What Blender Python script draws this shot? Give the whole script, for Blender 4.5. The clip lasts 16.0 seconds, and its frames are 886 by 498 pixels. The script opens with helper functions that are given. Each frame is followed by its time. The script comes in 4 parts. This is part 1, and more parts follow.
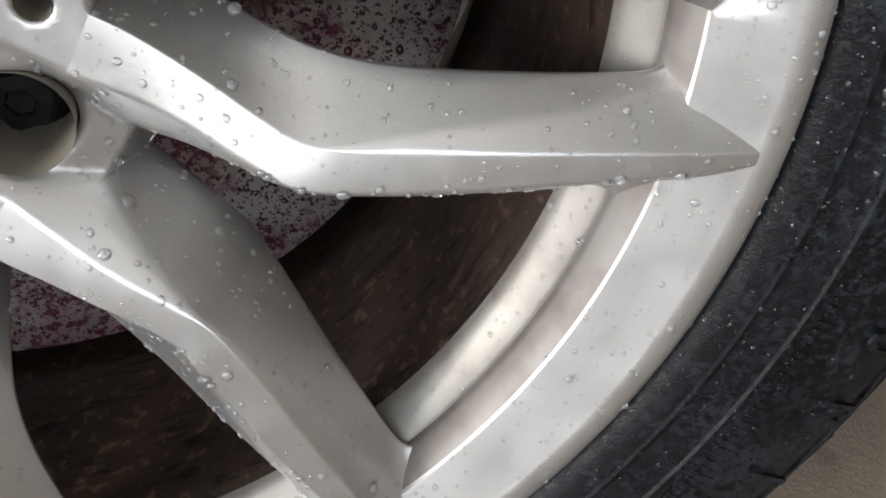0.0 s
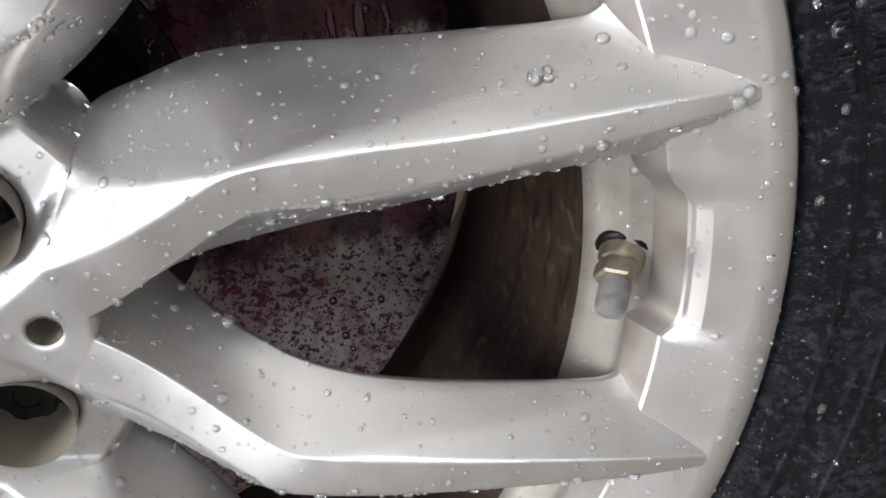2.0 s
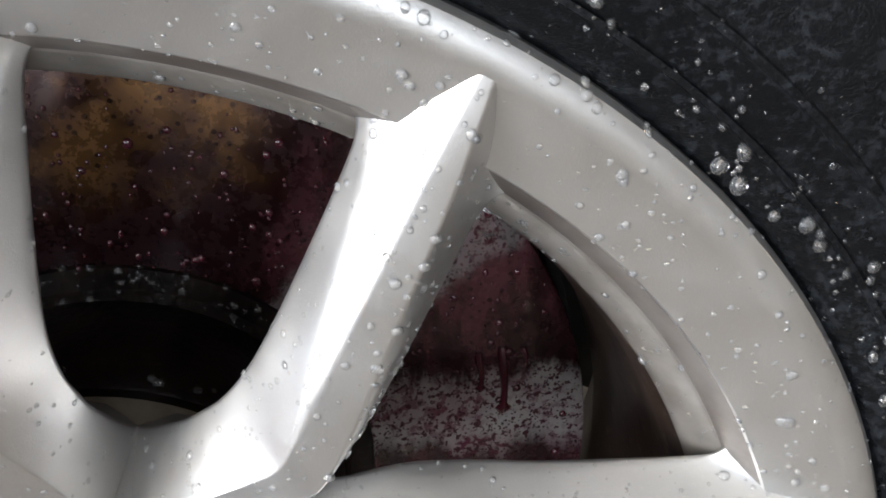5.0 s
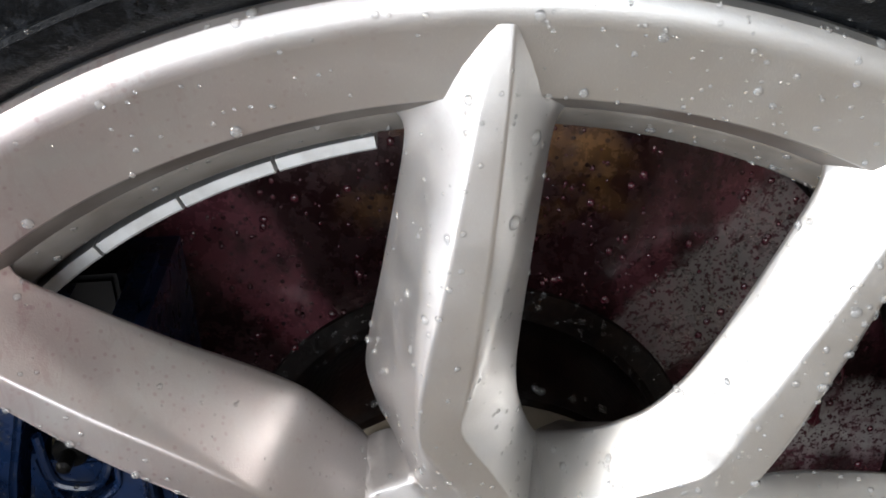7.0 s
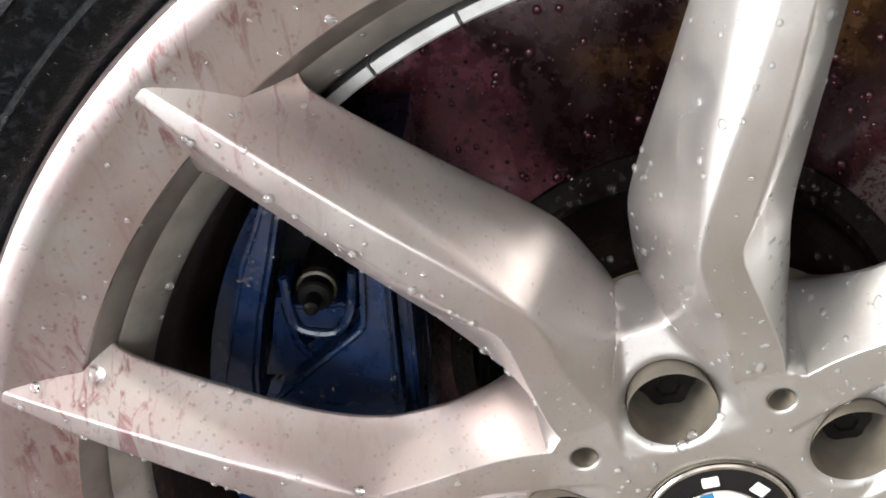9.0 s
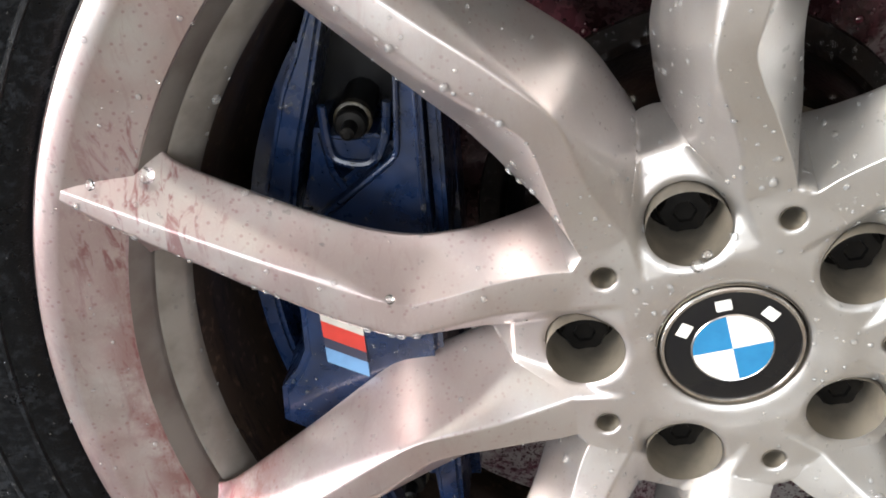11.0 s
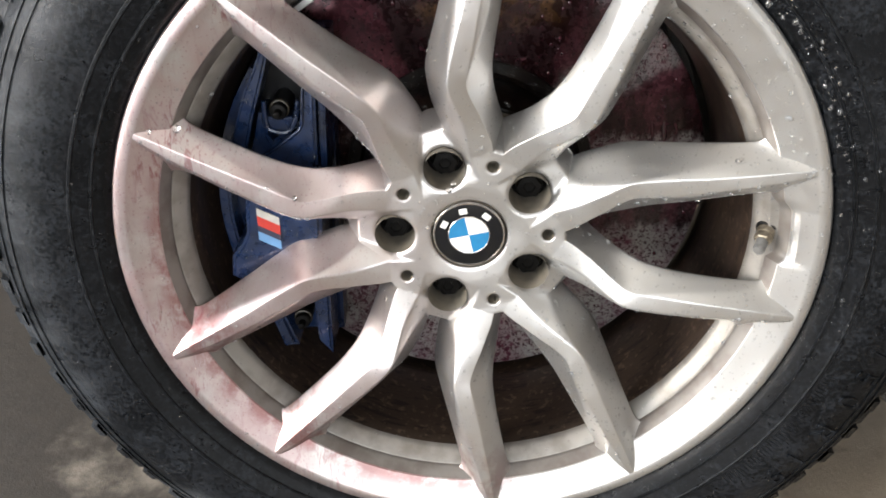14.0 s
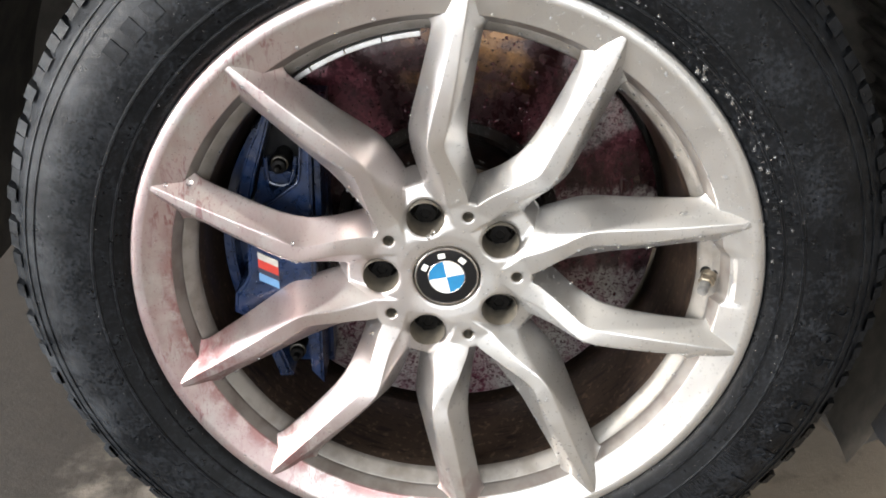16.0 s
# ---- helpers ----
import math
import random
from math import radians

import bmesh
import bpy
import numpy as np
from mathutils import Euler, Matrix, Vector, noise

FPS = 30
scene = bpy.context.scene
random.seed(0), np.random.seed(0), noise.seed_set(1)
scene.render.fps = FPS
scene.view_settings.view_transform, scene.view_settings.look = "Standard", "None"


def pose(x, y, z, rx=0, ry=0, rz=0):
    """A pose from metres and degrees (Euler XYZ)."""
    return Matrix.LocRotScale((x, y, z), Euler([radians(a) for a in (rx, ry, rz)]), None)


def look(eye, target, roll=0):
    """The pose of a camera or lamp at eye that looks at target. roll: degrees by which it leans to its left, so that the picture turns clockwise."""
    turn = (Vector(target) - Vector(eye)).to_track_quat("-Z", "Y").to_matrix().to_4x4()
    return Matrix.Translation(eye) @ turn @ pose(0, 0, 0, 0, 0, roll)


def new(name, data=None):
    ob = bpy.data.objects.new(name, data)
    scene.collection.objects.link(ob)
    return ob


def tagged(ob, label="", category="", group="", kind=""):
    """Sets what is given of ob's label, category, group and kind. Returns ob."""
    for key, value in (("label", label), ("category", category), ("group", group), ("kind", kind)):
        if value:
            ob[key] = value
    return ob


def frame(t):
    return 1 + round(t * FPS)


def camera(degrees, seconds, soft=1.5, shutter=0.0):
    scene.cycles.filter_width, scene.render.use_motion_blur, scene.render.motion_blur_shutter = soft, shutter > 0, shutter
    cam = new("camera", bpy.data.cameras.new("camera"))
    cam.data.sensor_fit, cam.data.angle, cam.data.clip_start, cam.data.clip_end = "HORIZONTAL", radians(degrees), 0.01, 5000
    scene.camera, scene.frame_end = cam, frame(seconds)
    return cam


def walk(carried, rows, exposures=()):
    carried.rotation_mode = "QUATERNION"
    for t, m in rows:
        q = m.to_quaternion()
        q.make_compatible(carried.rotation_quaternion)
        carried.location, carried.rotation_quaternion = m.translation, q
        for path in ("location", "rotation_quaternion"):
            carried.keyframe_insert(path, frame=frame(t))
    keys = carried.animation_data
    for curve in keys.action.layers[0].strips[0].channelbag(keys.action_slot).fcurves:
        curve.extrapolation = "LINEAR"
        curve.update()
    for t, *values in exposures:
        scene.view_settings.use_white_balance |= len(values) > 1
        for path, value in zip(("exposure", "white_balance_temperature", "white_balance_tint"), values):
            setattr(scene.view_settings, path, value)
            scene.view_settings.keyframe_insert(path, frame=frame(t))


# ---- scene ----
ZC = 0.365      # height of the axle above the ground
UNIT = 1.5      # degrees by which the first pair of spokes stands above the horizontal
EXPOSURES = [(0.0, 1.42, 5800, 10), (1.5, 1.66, 5750, 10), (2.5, 1.62, 5800, 10), (3.7, 1.78, 5600, 10), (6.0, 1.70, 5800, 10), (8.0, 1.86, 5900, 10), (9.0, 2.05, 6050, 10), (10.2, 2.05, 6050, 10), (12.5, 1.83, 6050, 10), (16.0, 2.00, 6050, 10)]
cam = camera(46.63, 16.0, soft=1.8)
# seconds, eye x y z in metres, pose angles in degrees
ROWS = [
    (0.0, 0.1186, -0.2279, 0.4685, 52.84, 1.48, -10.53),
    (0.5, 0.1212, -0.2286, 0.4765, 55.64, 1.02, -10.75),
    (1.0, 0.1263, -0.2245, 0.4882, 56.44, 0.73, -10.59),
    (1.5, 0.1237, -0.2178, 0.5086, 57.04, 0.26, -10.39),
    (2.0, 0.1266, -0.2148, 0.5340, 57.80, -0.03, -10.28),
    (2.5, 0.1228, -0.2147, 0.5535, 58.32, -0.50, -10.02),
    (3.0, 0.1191, -0.2178, 0.5829, 59.27, -0.54, -9.76),
    (3.5, 0.1136, -0.2161, 0.6040, 60.07, -0.77, -9.70),
    (3.7, 0.1116, -0.2158, 0.6165, 60.35, -0.58, -9.54),
    (5.8, 0.0495, -0.2150, 0.6839, 60.21, 1.16, -6.24),
    (6.0, 0.0344, -0.2182, 0.6890, 60.25, 1.66, -6.28),
    (6.5, 0.0106, -0.2259, 0.6912, 60.29, 2.00, -4.17),
    (7.0, -0.0090, -0.2347, 0.6915, 60.58, 2.54, -2.03),
    (7.5, -0.0282, -0.2422, 0.6884, 60.59, 3.20, -0.19),
    (8.0, -0.0433, -0.2447, 0.6829, 60.53, 4.04, 1.07),
    (8.5, -0.0582, -0.2501, 0.6709, 59.96, 4.65, 2.15),
    (9.0, -0.0656, -0.2539, 0.6519, 59.51, 4.66, 2.85),
    (9.5, -0.0721, -0.2566, 0.6344, 58.90, 5.05, 3.97),
    (10.0, -0.0769, -0.2609, 0.6182, 58.56, 5.12, 4.87),
    (10.2, -0.0777, -0.2628, 0.6105, 58.40, 5.04, 4.78),
    (12.3, -0.0276, -0.4406, 0.6385, 59.53, 1.74, 3.69),
    (12.5, -0.0228, -0.4663, 0.6530, 59.20, 1.00, 2.93),
    (13.0, -0.0067, -0.5373, 0.6883, 59.90, 0.42, 2.55),
    (13.5, 0.0043, -0.6065, 0.7116, 60.50, 0.14, 2.14),
    (14.0, -0.0007, -0.6603, 0.7441, 60.28, -0.10, 1.65),
    (14.5, 0.0048, -0.6996, 0.7553, 60.78, 0.06, 1.93),
    (15.0, 0.0076, -0.7056, 0.7582, 61.06, -0.19, 1.99),
    (15.5, 0.0103, -0.7122, 0.7649, 61.79, -0.39, 1.55),
    (16.0, 0.0066, -0.7459, 0.7936, 62.50, -0.75, 1.14),
]
walk(cam, [(t, pose(x, y, z, rx, ry, rz)) for t, x, y, z, rx, ry, rz in ROWS], EXPOSURES)



# ---- light ----
world = bpy.data.worlds.new("sky")
scene.world = world
world.use_nodes = True
wn = world.node_tree
sky = wn.nodes.new("ShaderNodeTexSky")
sky.sky_type = 'NISHITA'
sky.sun_disc = False
sky.sun_elevation = radians(13)
sky.sun_rotation = radians(-118.8)
sky.air_density, sky.dust_density = 1.0, 1.5
wn.links.new(sky.outputs[0], wn.nodes["Background"].inputs[0])
wn.nodes["Background"].inputs[1].default_value = 0.05


def area_lamp(name, w, h, watts, colour, eye, target):
    data = bpy.data.lights.new(name, 'AREA')
    data.shape, data.size, data.size_y, data.energy, data.color = 'RECTANGLE', w, h, watts, colour
    ob = new(name, data)
    ob.matrix_world = look(eye, target)
    return ob


# daylight in the open side of the bay, an unseen soft lamp added in its front opening to brighten the wheel's face, an
# unseen broad warm panel lamp under its ceiling, a low hazy sun through the open side
area_lamp("door_daylight", 4.0, 1.7, 50, (0.91, 0.955, 1.0), (-2.60, -0.85, 0.90), (0.5, -0.85, 0.90))
area_lamp("front_daylight", 3.7, 1.8, 28, (1.0, 0.965, 0.92), (-0.60, -3.52, 0.95), (-0.60, 0, 0.95))
area_lamp("ceiling_panel_light", 2.8, 2.4, 6, (1.0, 0.88, 0.72), (0.1, -1.9, 2.74), (0.1, -1.9, 0))
sun_data = bpy.data.lights.new("sun", 'SUN')
sun_data.energy, sun_data.angle, sun_data.color = 0.5, radians(22), (1.0, 0.90, 0.76)
sun = new("sun", sun_data)
sun.matrix_world = look((-1.0, -0.55, 0.263), (0, 0, 0))

# ---- materials ----
def mat(name, colour, rough=0.5, metal=0.0, coat=0.0, spec=0.5):
    m = bpy.data.materials.new(name)
    m.use_nodes = True
    b = m.node_tree.nodes["Principled BSDF"]
    b.inputs["Base Color"].default_value = (*colour, 1)
    b.inputs["Roughness"].default_value = rough
    b.inputs["Metallic"].default_value = metal
    b.inputs["Coat Weight"].default_value = coat
    b.inputs["Coat Roughness"].default_value = 0.08
    b.inputs["Specular IOR Level"].default_value = spec
    return m


class Net:
    """Small helper to wire nodes of a material."""

    def __init__(self, m):
        self.t = m.node_tree
        self.b = self.t.nodes["Principled BSDF"]
        shift = self.t.nodes.new("ShaderNodeVectorMath")      # places counted from the axle
        shift.operation = 'SUBTRACT'
        shift.inputs[1].default_value = (0, 0, ZC)
        self.t.links.new(self.t.nodes.new("ShaderNodeNewGeometry").outputs["Position"], shift.inputs[0])
        self.co = shift.outputs[0]

    def mapped(self, scale):
        n = self.t.nodes.new("ShaderNodeMapping")
        n.inputs["Scale"].default_value = scale
        self.t.links.new(self.co, n.inputs[0])
        return n.outputs[0]

    def noise(self, scale, detail=4.0, rough=0.55, vec=None, distort=0.0):
        n = self.t.nodes.new("ShaderNodeTexNoise")
        n.inputs["Scale"].default_value = scale
        n.inputs["Detail"].default_value = detail
        n.inputs["Roughness"].default_value = rough
        n.inputs["Distortion"].default_value = distort
        self.t.links.new(vec or self.co, n.inputs["Vector"])
        return n.outputs["Fac"]

    def cells(self, scale, vec=None):
        n = self.t.nodes.new("ShaderNodeTexVoronoi")
        n.inputs["Scale"].default_value = scale
        self.t.links.new(vec or self.co, n.inputs["Vector"])
        return n.outputs["Distance"]

    def ramp(self, fac, lo, hi, a=0.0, b=1.0):
        n = self.t.nodes.new("ShaderNodeMapRange")
        n.interpolation_type = 'SMOOTHSTEP'
        for k, v in zip(("From Min", "From Max", "To Min", "To Max"), (lo, hi, a, b)):
            n.inputs[k].default_value = v
        self.t.links.new(fac, n.inputs["Value"])
        return n.outputs[0]

    def math(self, op, a, b=None):
        n = self.t.nodes.new("ShaderNodeMath")
        n.operation = op
        for i, v in enumerate((a, b)):
            if v is None:
                continue
            if isinstance(v, (int, float)):
                n.inputs[i].default_value = v
            else:
                self.t.links.new(v, n.inputs[i])
        return n.outputs[0]

    def axis(self, k):
        n = self.t.nodes.new("ShaderNodeSeparateXYZ")
        self.t.links.new(self.co, n.inputs[0])
        return n.outputs[k]

    def mix(self, fac, a, b):
        n = self.t.nodes.new("ShaderNodeMix")
        n.data_type = 'RGBA'
        self.t.links.new(fac, n.inputs[0])
        for i, v in ((6, a), (7, b)):
            if isinstance(v, tuple):
                n.inputs[i].default_value = (*v, 1)
            else:
                self.t.links.new(v, n.inputs[i])
        return n.outputs[2]

    def colour(self, out):
        self.t.links.new(out, self.b.inputs["Base Color"])

    def set(self, name, out):
        self.t.links.new(out, self.b.inputs[name])

    def bump(self, fac, strength, dist):
        n = self.t.nodes.new("ShaderNodeBump")
        n.inputs["Strength"].default_value = strength
        n.inputs["Distance"].default_value = dist
        self.t.links.new(fac, n.inputs["Height"])
        self.t.links.new(n.outputs[0], self.b.inputs["Normal"])


def alloy_paint():
    m = mat("silver_wheel_paint", (0.54, 0.535, 0.522), 0.34, 0.88, 0.2)
    n = Net(m)
    wet = n.noise(22, 5, 0.6)
    run = n.noise(1.0, 5, 0.65, n.mapped((240, 110, 55)), 1.0)
    side = n.ramp(n.axis(0), 0.05, -0.20, 0.0, 1.0)
    radius = n.math('SQRT', n.math('ADD', n.math('MULTIPLY', n.axis(0), n.axis(0)), n.math('MULTIPLY', n.axis(2), n.axis(2))))
    rim = n.math('MULTIPLY', n.ramp(radius, 0.17, 0.235), n.ramp(n.axis(0), -0.05, -0.15))
    corner = n.math('MULTIPLY', n.ramp(radius, 0.165, 0.222), n.ramp(radius, 0.246, 0.234))
    film = n.math('MULTIPLY', n.ramp(wet, 0.22, 0.62), side)
    runs = n.math('MULTIPLY', n.ramp(run, 0.50, 0.66), n.math('ADD', n.math('MULTIPLY', n.math('MULTIPLY', side, side), 0.22), n.math('MULTIPLY', rim, n.ramp(n.noise(13, 2), 0.46, 0.60))))
    dots = n.math('MULTIPLY', n.ramp(n.cells(300), 0.27, 0.13), n.ramp(n.noise(30, 3), 0.36, 0.54))
    c = n.mix(n.math('MULTIPLY', film, 0.70), (0.54, 0.535, 0.522), (0.49, 0.355, 0.358))
    low = n.ramp(n.math('ADD', n.axis(0), n.axis(2)), -0.10, -0.27)
    c = n.mix(n.math('MULTIPLY', n.math('MULTIPLY', n.ramp(n.noise(48, 5, 0.65), 0.36, 0.60), low), n.math('ADD', n.math('MULTIPLY', corner, 0.55), 0.18)), c, (0.25, 0.095, 0.092))
    c = n.mix(n.math('MULTIPLY', runs, 0.65), c, (0.25, 0.075, 0.085))
    c = n.mix(n.math('MULTIPLY', n.math('MULTIPLY', dots, side), 0.4), c, (0.28, 0.11, 0.12))
    dust = n.ramp(n.noise(700, 2), 0.55, 0.75)
    c = n.mix(n.math('MULTIPLY', dust, 0.10), c, (0.75, 0.73, 0.68))
    n.colour(c)
    n.set("Roughness", n.ramp(n.noise(60, 4), 0.3, 0.7, 0.33, 0.43))
    n.bump(n.noise(1700, 2), 0.15, 0.0004)
    return m


def inner_barrel():
    m = mat("dusty_barrel_paint", (0.42, 0.39, 0.35), 0.45, 0.4, 0.15)
    n = Net(m)
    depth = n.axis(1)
    # brake dirt, with the shade deeper in the barrel put into the same colour
    dirt_and_shade = n.ramp(n.math('ADD', depth, n.math('MULTIPLY', n.noise(40, 5), 0.03)), 0.032, 0.046)
    c = n.mix(dirt_and_shade, (0.20, 0.175, 0.15), (0.035, 0.023, 0.0155))
    c = n.mix(n.math('MULTIPLY', n.ramp(n.noise(180, 4), 0.55, 0.68), 0.5), c, (0.15, 0.10, 0.07))
    c = n.mix(n.ramp(n.noise(1.0, 5, 0.7, n.mapped((45, 210, 45)), 0.6), 0.53, 0.62), c, (0.010, 0.007, 0.006))
    n.colour(c)
    return m


def disc_metal():
    m = mat("wet_brake_disc", (0.4, 0.39, 0.38), 0.38, 0.55, 0.2, 0.3)
    n = Net(m)
    fine = n.noise(150, 5, 0.7)
    height, across = n.axis(2), n.axis(0)
    turn = n.math('MULTIPLY', n.math('ARCTAN2', height, across), 57.2958)
    ragged = n.math('ADD', n.math('MULTIPLY', n.noise(38, 5, 0.7), 14.0), n.math('MULTIPLY', n.noise(9, 3), 8.0))
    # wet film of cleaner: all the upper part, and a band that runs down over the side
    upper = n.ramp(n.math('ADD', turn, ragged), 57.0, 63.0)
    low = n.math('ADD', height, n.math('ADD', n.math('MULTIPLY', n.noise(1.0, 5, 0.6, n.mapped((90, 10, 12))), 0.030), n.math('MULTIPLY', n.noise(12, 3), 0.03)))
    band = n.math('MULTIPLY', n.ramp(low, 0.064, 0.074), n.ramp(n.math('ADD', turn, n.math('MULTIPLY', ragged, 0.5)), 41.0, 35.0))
    # a lower strip: film colour that also carries the upper spoke's shade
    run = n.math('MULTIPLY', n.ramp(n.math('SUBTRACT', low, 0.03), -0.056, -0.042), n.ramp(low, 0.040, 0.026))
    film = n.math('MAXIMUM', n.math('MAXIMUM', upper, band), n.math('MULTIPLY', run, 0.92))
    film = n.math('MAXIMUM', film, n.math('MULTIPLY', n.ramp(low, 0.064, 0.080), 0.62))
    # the bare metal: grey with dark and purple specks, more purple near the edge
    tint = n.math('MULTIPLY', n.ramp(n.noise(24, 4, 0.6), 0.36, 0.62), n.ramp(height, 0.10, 0.0))
    specks = n.math('MAXIMUM', n.ramp(n.noise(420, 4, 0.6), 0.55, 0.60), n.ramp(n.cells(460), 0.30, 0.20))
    blots = n.ramp(n.noise(170, 4, 0.65), 0.50, 0.56)
    bare = n.mix(n.math('MULTIPLY', tint, 0.75), (0.285, 0.275, 0.265), (0.190, 0.125, 0.140))
    bare = n.mix(n.math('MULTIPLY', blots, tint), bare, (0.085, 0.018, 0.036))
    bare = n.mix(specks, bare, (0.045, 0.012, 0.018))
    # the film: nearly black, pink where it is thin; the amber patch and the pink wedge are reflected light put into its
    # colour
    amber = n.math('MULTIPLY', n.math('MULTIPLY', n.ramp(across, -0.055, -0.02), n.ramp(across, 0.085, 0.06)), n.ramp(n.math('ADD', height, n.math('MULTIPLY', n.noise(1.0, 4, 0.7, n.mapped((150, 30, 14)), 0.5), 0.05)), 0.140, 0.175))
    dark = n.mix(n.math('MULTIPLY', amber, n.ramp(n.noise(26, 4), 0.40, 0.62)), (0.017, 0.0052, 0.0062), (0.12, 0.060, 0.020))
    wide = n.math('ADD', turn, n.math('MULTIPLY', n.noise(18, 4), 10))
    lit_wedge = n.math('MULTIPLY', n.math('MULTIPLY', n.ramp(wide, 122.0, 126.0), n.ramp(wide, 141.0, 134.0)), n.ramp(n.noise(30, 4, 0.6), 0.34, 0.52))
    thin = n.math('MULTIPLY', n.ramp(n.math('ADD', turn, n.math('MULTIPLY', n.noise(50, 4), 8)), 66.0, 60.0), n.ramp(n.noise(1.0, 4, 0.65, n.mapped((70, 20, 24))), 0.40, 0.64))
    dark = n.mix(n.math('MULTIPLY', lit_wedge, 0.8), dark, (0.13, 0.036, 0.050))
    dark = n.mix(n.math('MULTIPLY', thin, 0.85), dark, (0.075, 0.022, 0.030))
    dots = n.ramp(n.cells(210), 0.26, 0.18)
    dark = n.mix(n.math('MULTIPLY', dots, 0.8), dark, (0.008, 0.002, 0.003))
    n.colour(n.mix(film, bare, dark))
    n.set("Roughness", n.math('SUBTRACT', n.ramp(fine, 0.4, 0.6, 0.38, 0.60), n.math('MULTIPLY', film, 0.24)))
    n.bump(n.math('ADD', fine, n.noise(40, 4)), 0.2, 0.001)
    return m


def rubber():
    m = mat("wet_tyre_rubber", (0.012, 0.0125, 0.014), 0.42, 0.0, 0.0, 0.18)
    n = Net(m)
    radius = n.math('SQRT', n.math('ADD', n.math('MULTIPLY', n.axis(0), n.axis(0)), n.math('MULTIPLY', n.axis(2), n.axis(2))))
    # drying film: grey between, black where water still stands, in patches of fine specks
    patch = n.noise(11, 5, 0.65)
    inner = n.ramp(n.math('ADD', radius, n.math('MULTIPLY', patch, 0.09)), 0.350, 0.318)
    specks = n.ramp(n.math('ADD', n.noise(300, 5, 0.75), n.math('MULTIPLY', patch, 0.45)), 0.65, 0.75)
    wet = n.math('MAXIMUM', specks, n.math('MULTIPLY', inner, n.ramp(n.noise(190, 5, 0.75), 0.42, 0.56)))
    c = n.mix(n.ramp(n.noise(45, 5, 0.7), 0.38, 0.62), (0.0145, 0.0165, 0.0200), (0.0062, 0.0072, 0.0092))
    c = n.mix(n.math('MULTIPLY', wet, 0.92), c, (0.0018, 0.0022, 0.0028))
    # worn grey of the shoulder; on the left it also stands for reflected sheen
    worn = n.math('MULTIPLY', n.ramp(radius, 0.305, 0.340), n.ramp(n.noise(1.0, 5, 0.65, n.mapped((9, 9, 22))), 0.36, 0.66))
    worn = n.math('MULTIPLY', worn, n.ramp(n.axis(0), 0.0, -0.20, 0.12, 1.0))
    c = n.mix(n.math('MULTIPLY', worn, 0.42), c, (0.085, 0.090, 0.097))
    n.colour(c)
    n.set("Roughness", n.math('SUBTRACT', n.ramp(n.noise(90, 4), 0.3, 0.7, 0.46, 0.60), n.math('MULTIPLY', wet, 0.20)))
    n.bump(n.math('ADD', n.noise(420, 4), n.math('ADD', n.noise(1300, 3), n.math('MULTIPLY', wet, -0.3))), 0.4, 0.0006)
    return m


def blue_caliper():
    m = mat("blue_caliper_paint", (0.012, 0.045, 0.16), 0.3, 0.1, 0.5)
    n = Net(m)
    n.colour(n.mix(n.ramp(n.noise(45, 5), 0.4, 0.7), (0.0065, 0.019, 0.062), (0.004, 0.010, 0.030)))
    n.set("Roughness", n.ramp(n.noise(120, 3), 0.3, 0.7, 0.22, 0.42))
    n.bump(n.noise(300, 3), 0.1, 0.0005)
    return m


def concrete():
    m = mat("damp_concrete", (0.3, 0.27, 0.23), 0.7)
    n = Net(m)
    # damp patches; their spread to the left also paints in the shade there
    damp = n.ramp(n.math('ADD', n.noise(6.5, 6, 0.65), n.math('MULTIPLY', n.axis(0), -0.45)), 0.42, 0.62)
    dry = n.mix(n.noise(70, 6, 0.7), (0.36, 0.30, 0.23), (0.24, 0.20, 0.155))
    wet = n.mix(n.noise(50, 5, 0.6), (0.040, 0.032, 0.025), (0.080, 0.065, 0.050))
    c = n.mix(damp, dry, wet)
    c = n.mix(n.math('MULTIPLY', n.ramp(n.noise(18, 4), 0.56, 0.7), 0.4), c, (0.06, 0.05, 0.04))
    n.colour(c)
    n.set("Roughness", n.ramp(damp, 0.0, 1.0, 0.88, 0.62))
    n.bump(n.math('ADD', n.noise(140, 5), n.noise(700, 2)), 0.3, 0.002)
    return m


def noisy(name, a, b, scale, rough, metal=0.0, coat=0.0, relief=0.0, spec=0.5):
    m = mat(name, a, rough, metal, coat, spec)
    n = Net(m)
    n.colour(n.mix(n.ramp(n.noise(scale, 5), 0.35, 0.7), a, b))
    if relief:
        n.bump(n.noise(scale * 4, 4), 0.4, relief)
    return m


def glassy(name, cloud):
    m = bpy.data.materials.new(name)
    m.use_nodes = True
    t = m.node_tree
    t.nodes.remove(t.nodes["Principled BSDF"])
    clear, milk, gloss = (t.nodes.new("ShaderNodeBsdf" + k) for k in ("Transparent", "Diffuse", "Glossy"))
    milk.inputs["Color"].default_value = (0.85, 0.85, 0.84, 1)
    gloss.inputs["Roughness"].default_value = 0.08
    a, b, fres = t.nodes.new("ShaderNodeMixShader"), t.nodes.new("ShaderNodeMixShader"), t.nodes.new("ShaderNodeFresnel")
    fres.inputs["IOR"].default_value = 1.6
    a.inputs[0].default_value = cloud
    t.links.new(clear.outputs[0], a.inputs[1])
    t.links.new(milk.outputs[0], a.inputs[2])
    t.links.new(fres.outputs[0], b.inputs[0])
    t.links.new(a.outputs[0], b.inputs[1])
    t.links.new(gloss.outputs[0], b.inputs[2])
    t.links.new(b.outputs[0], t.nodes["Material Output"].inputs[0])
    return m


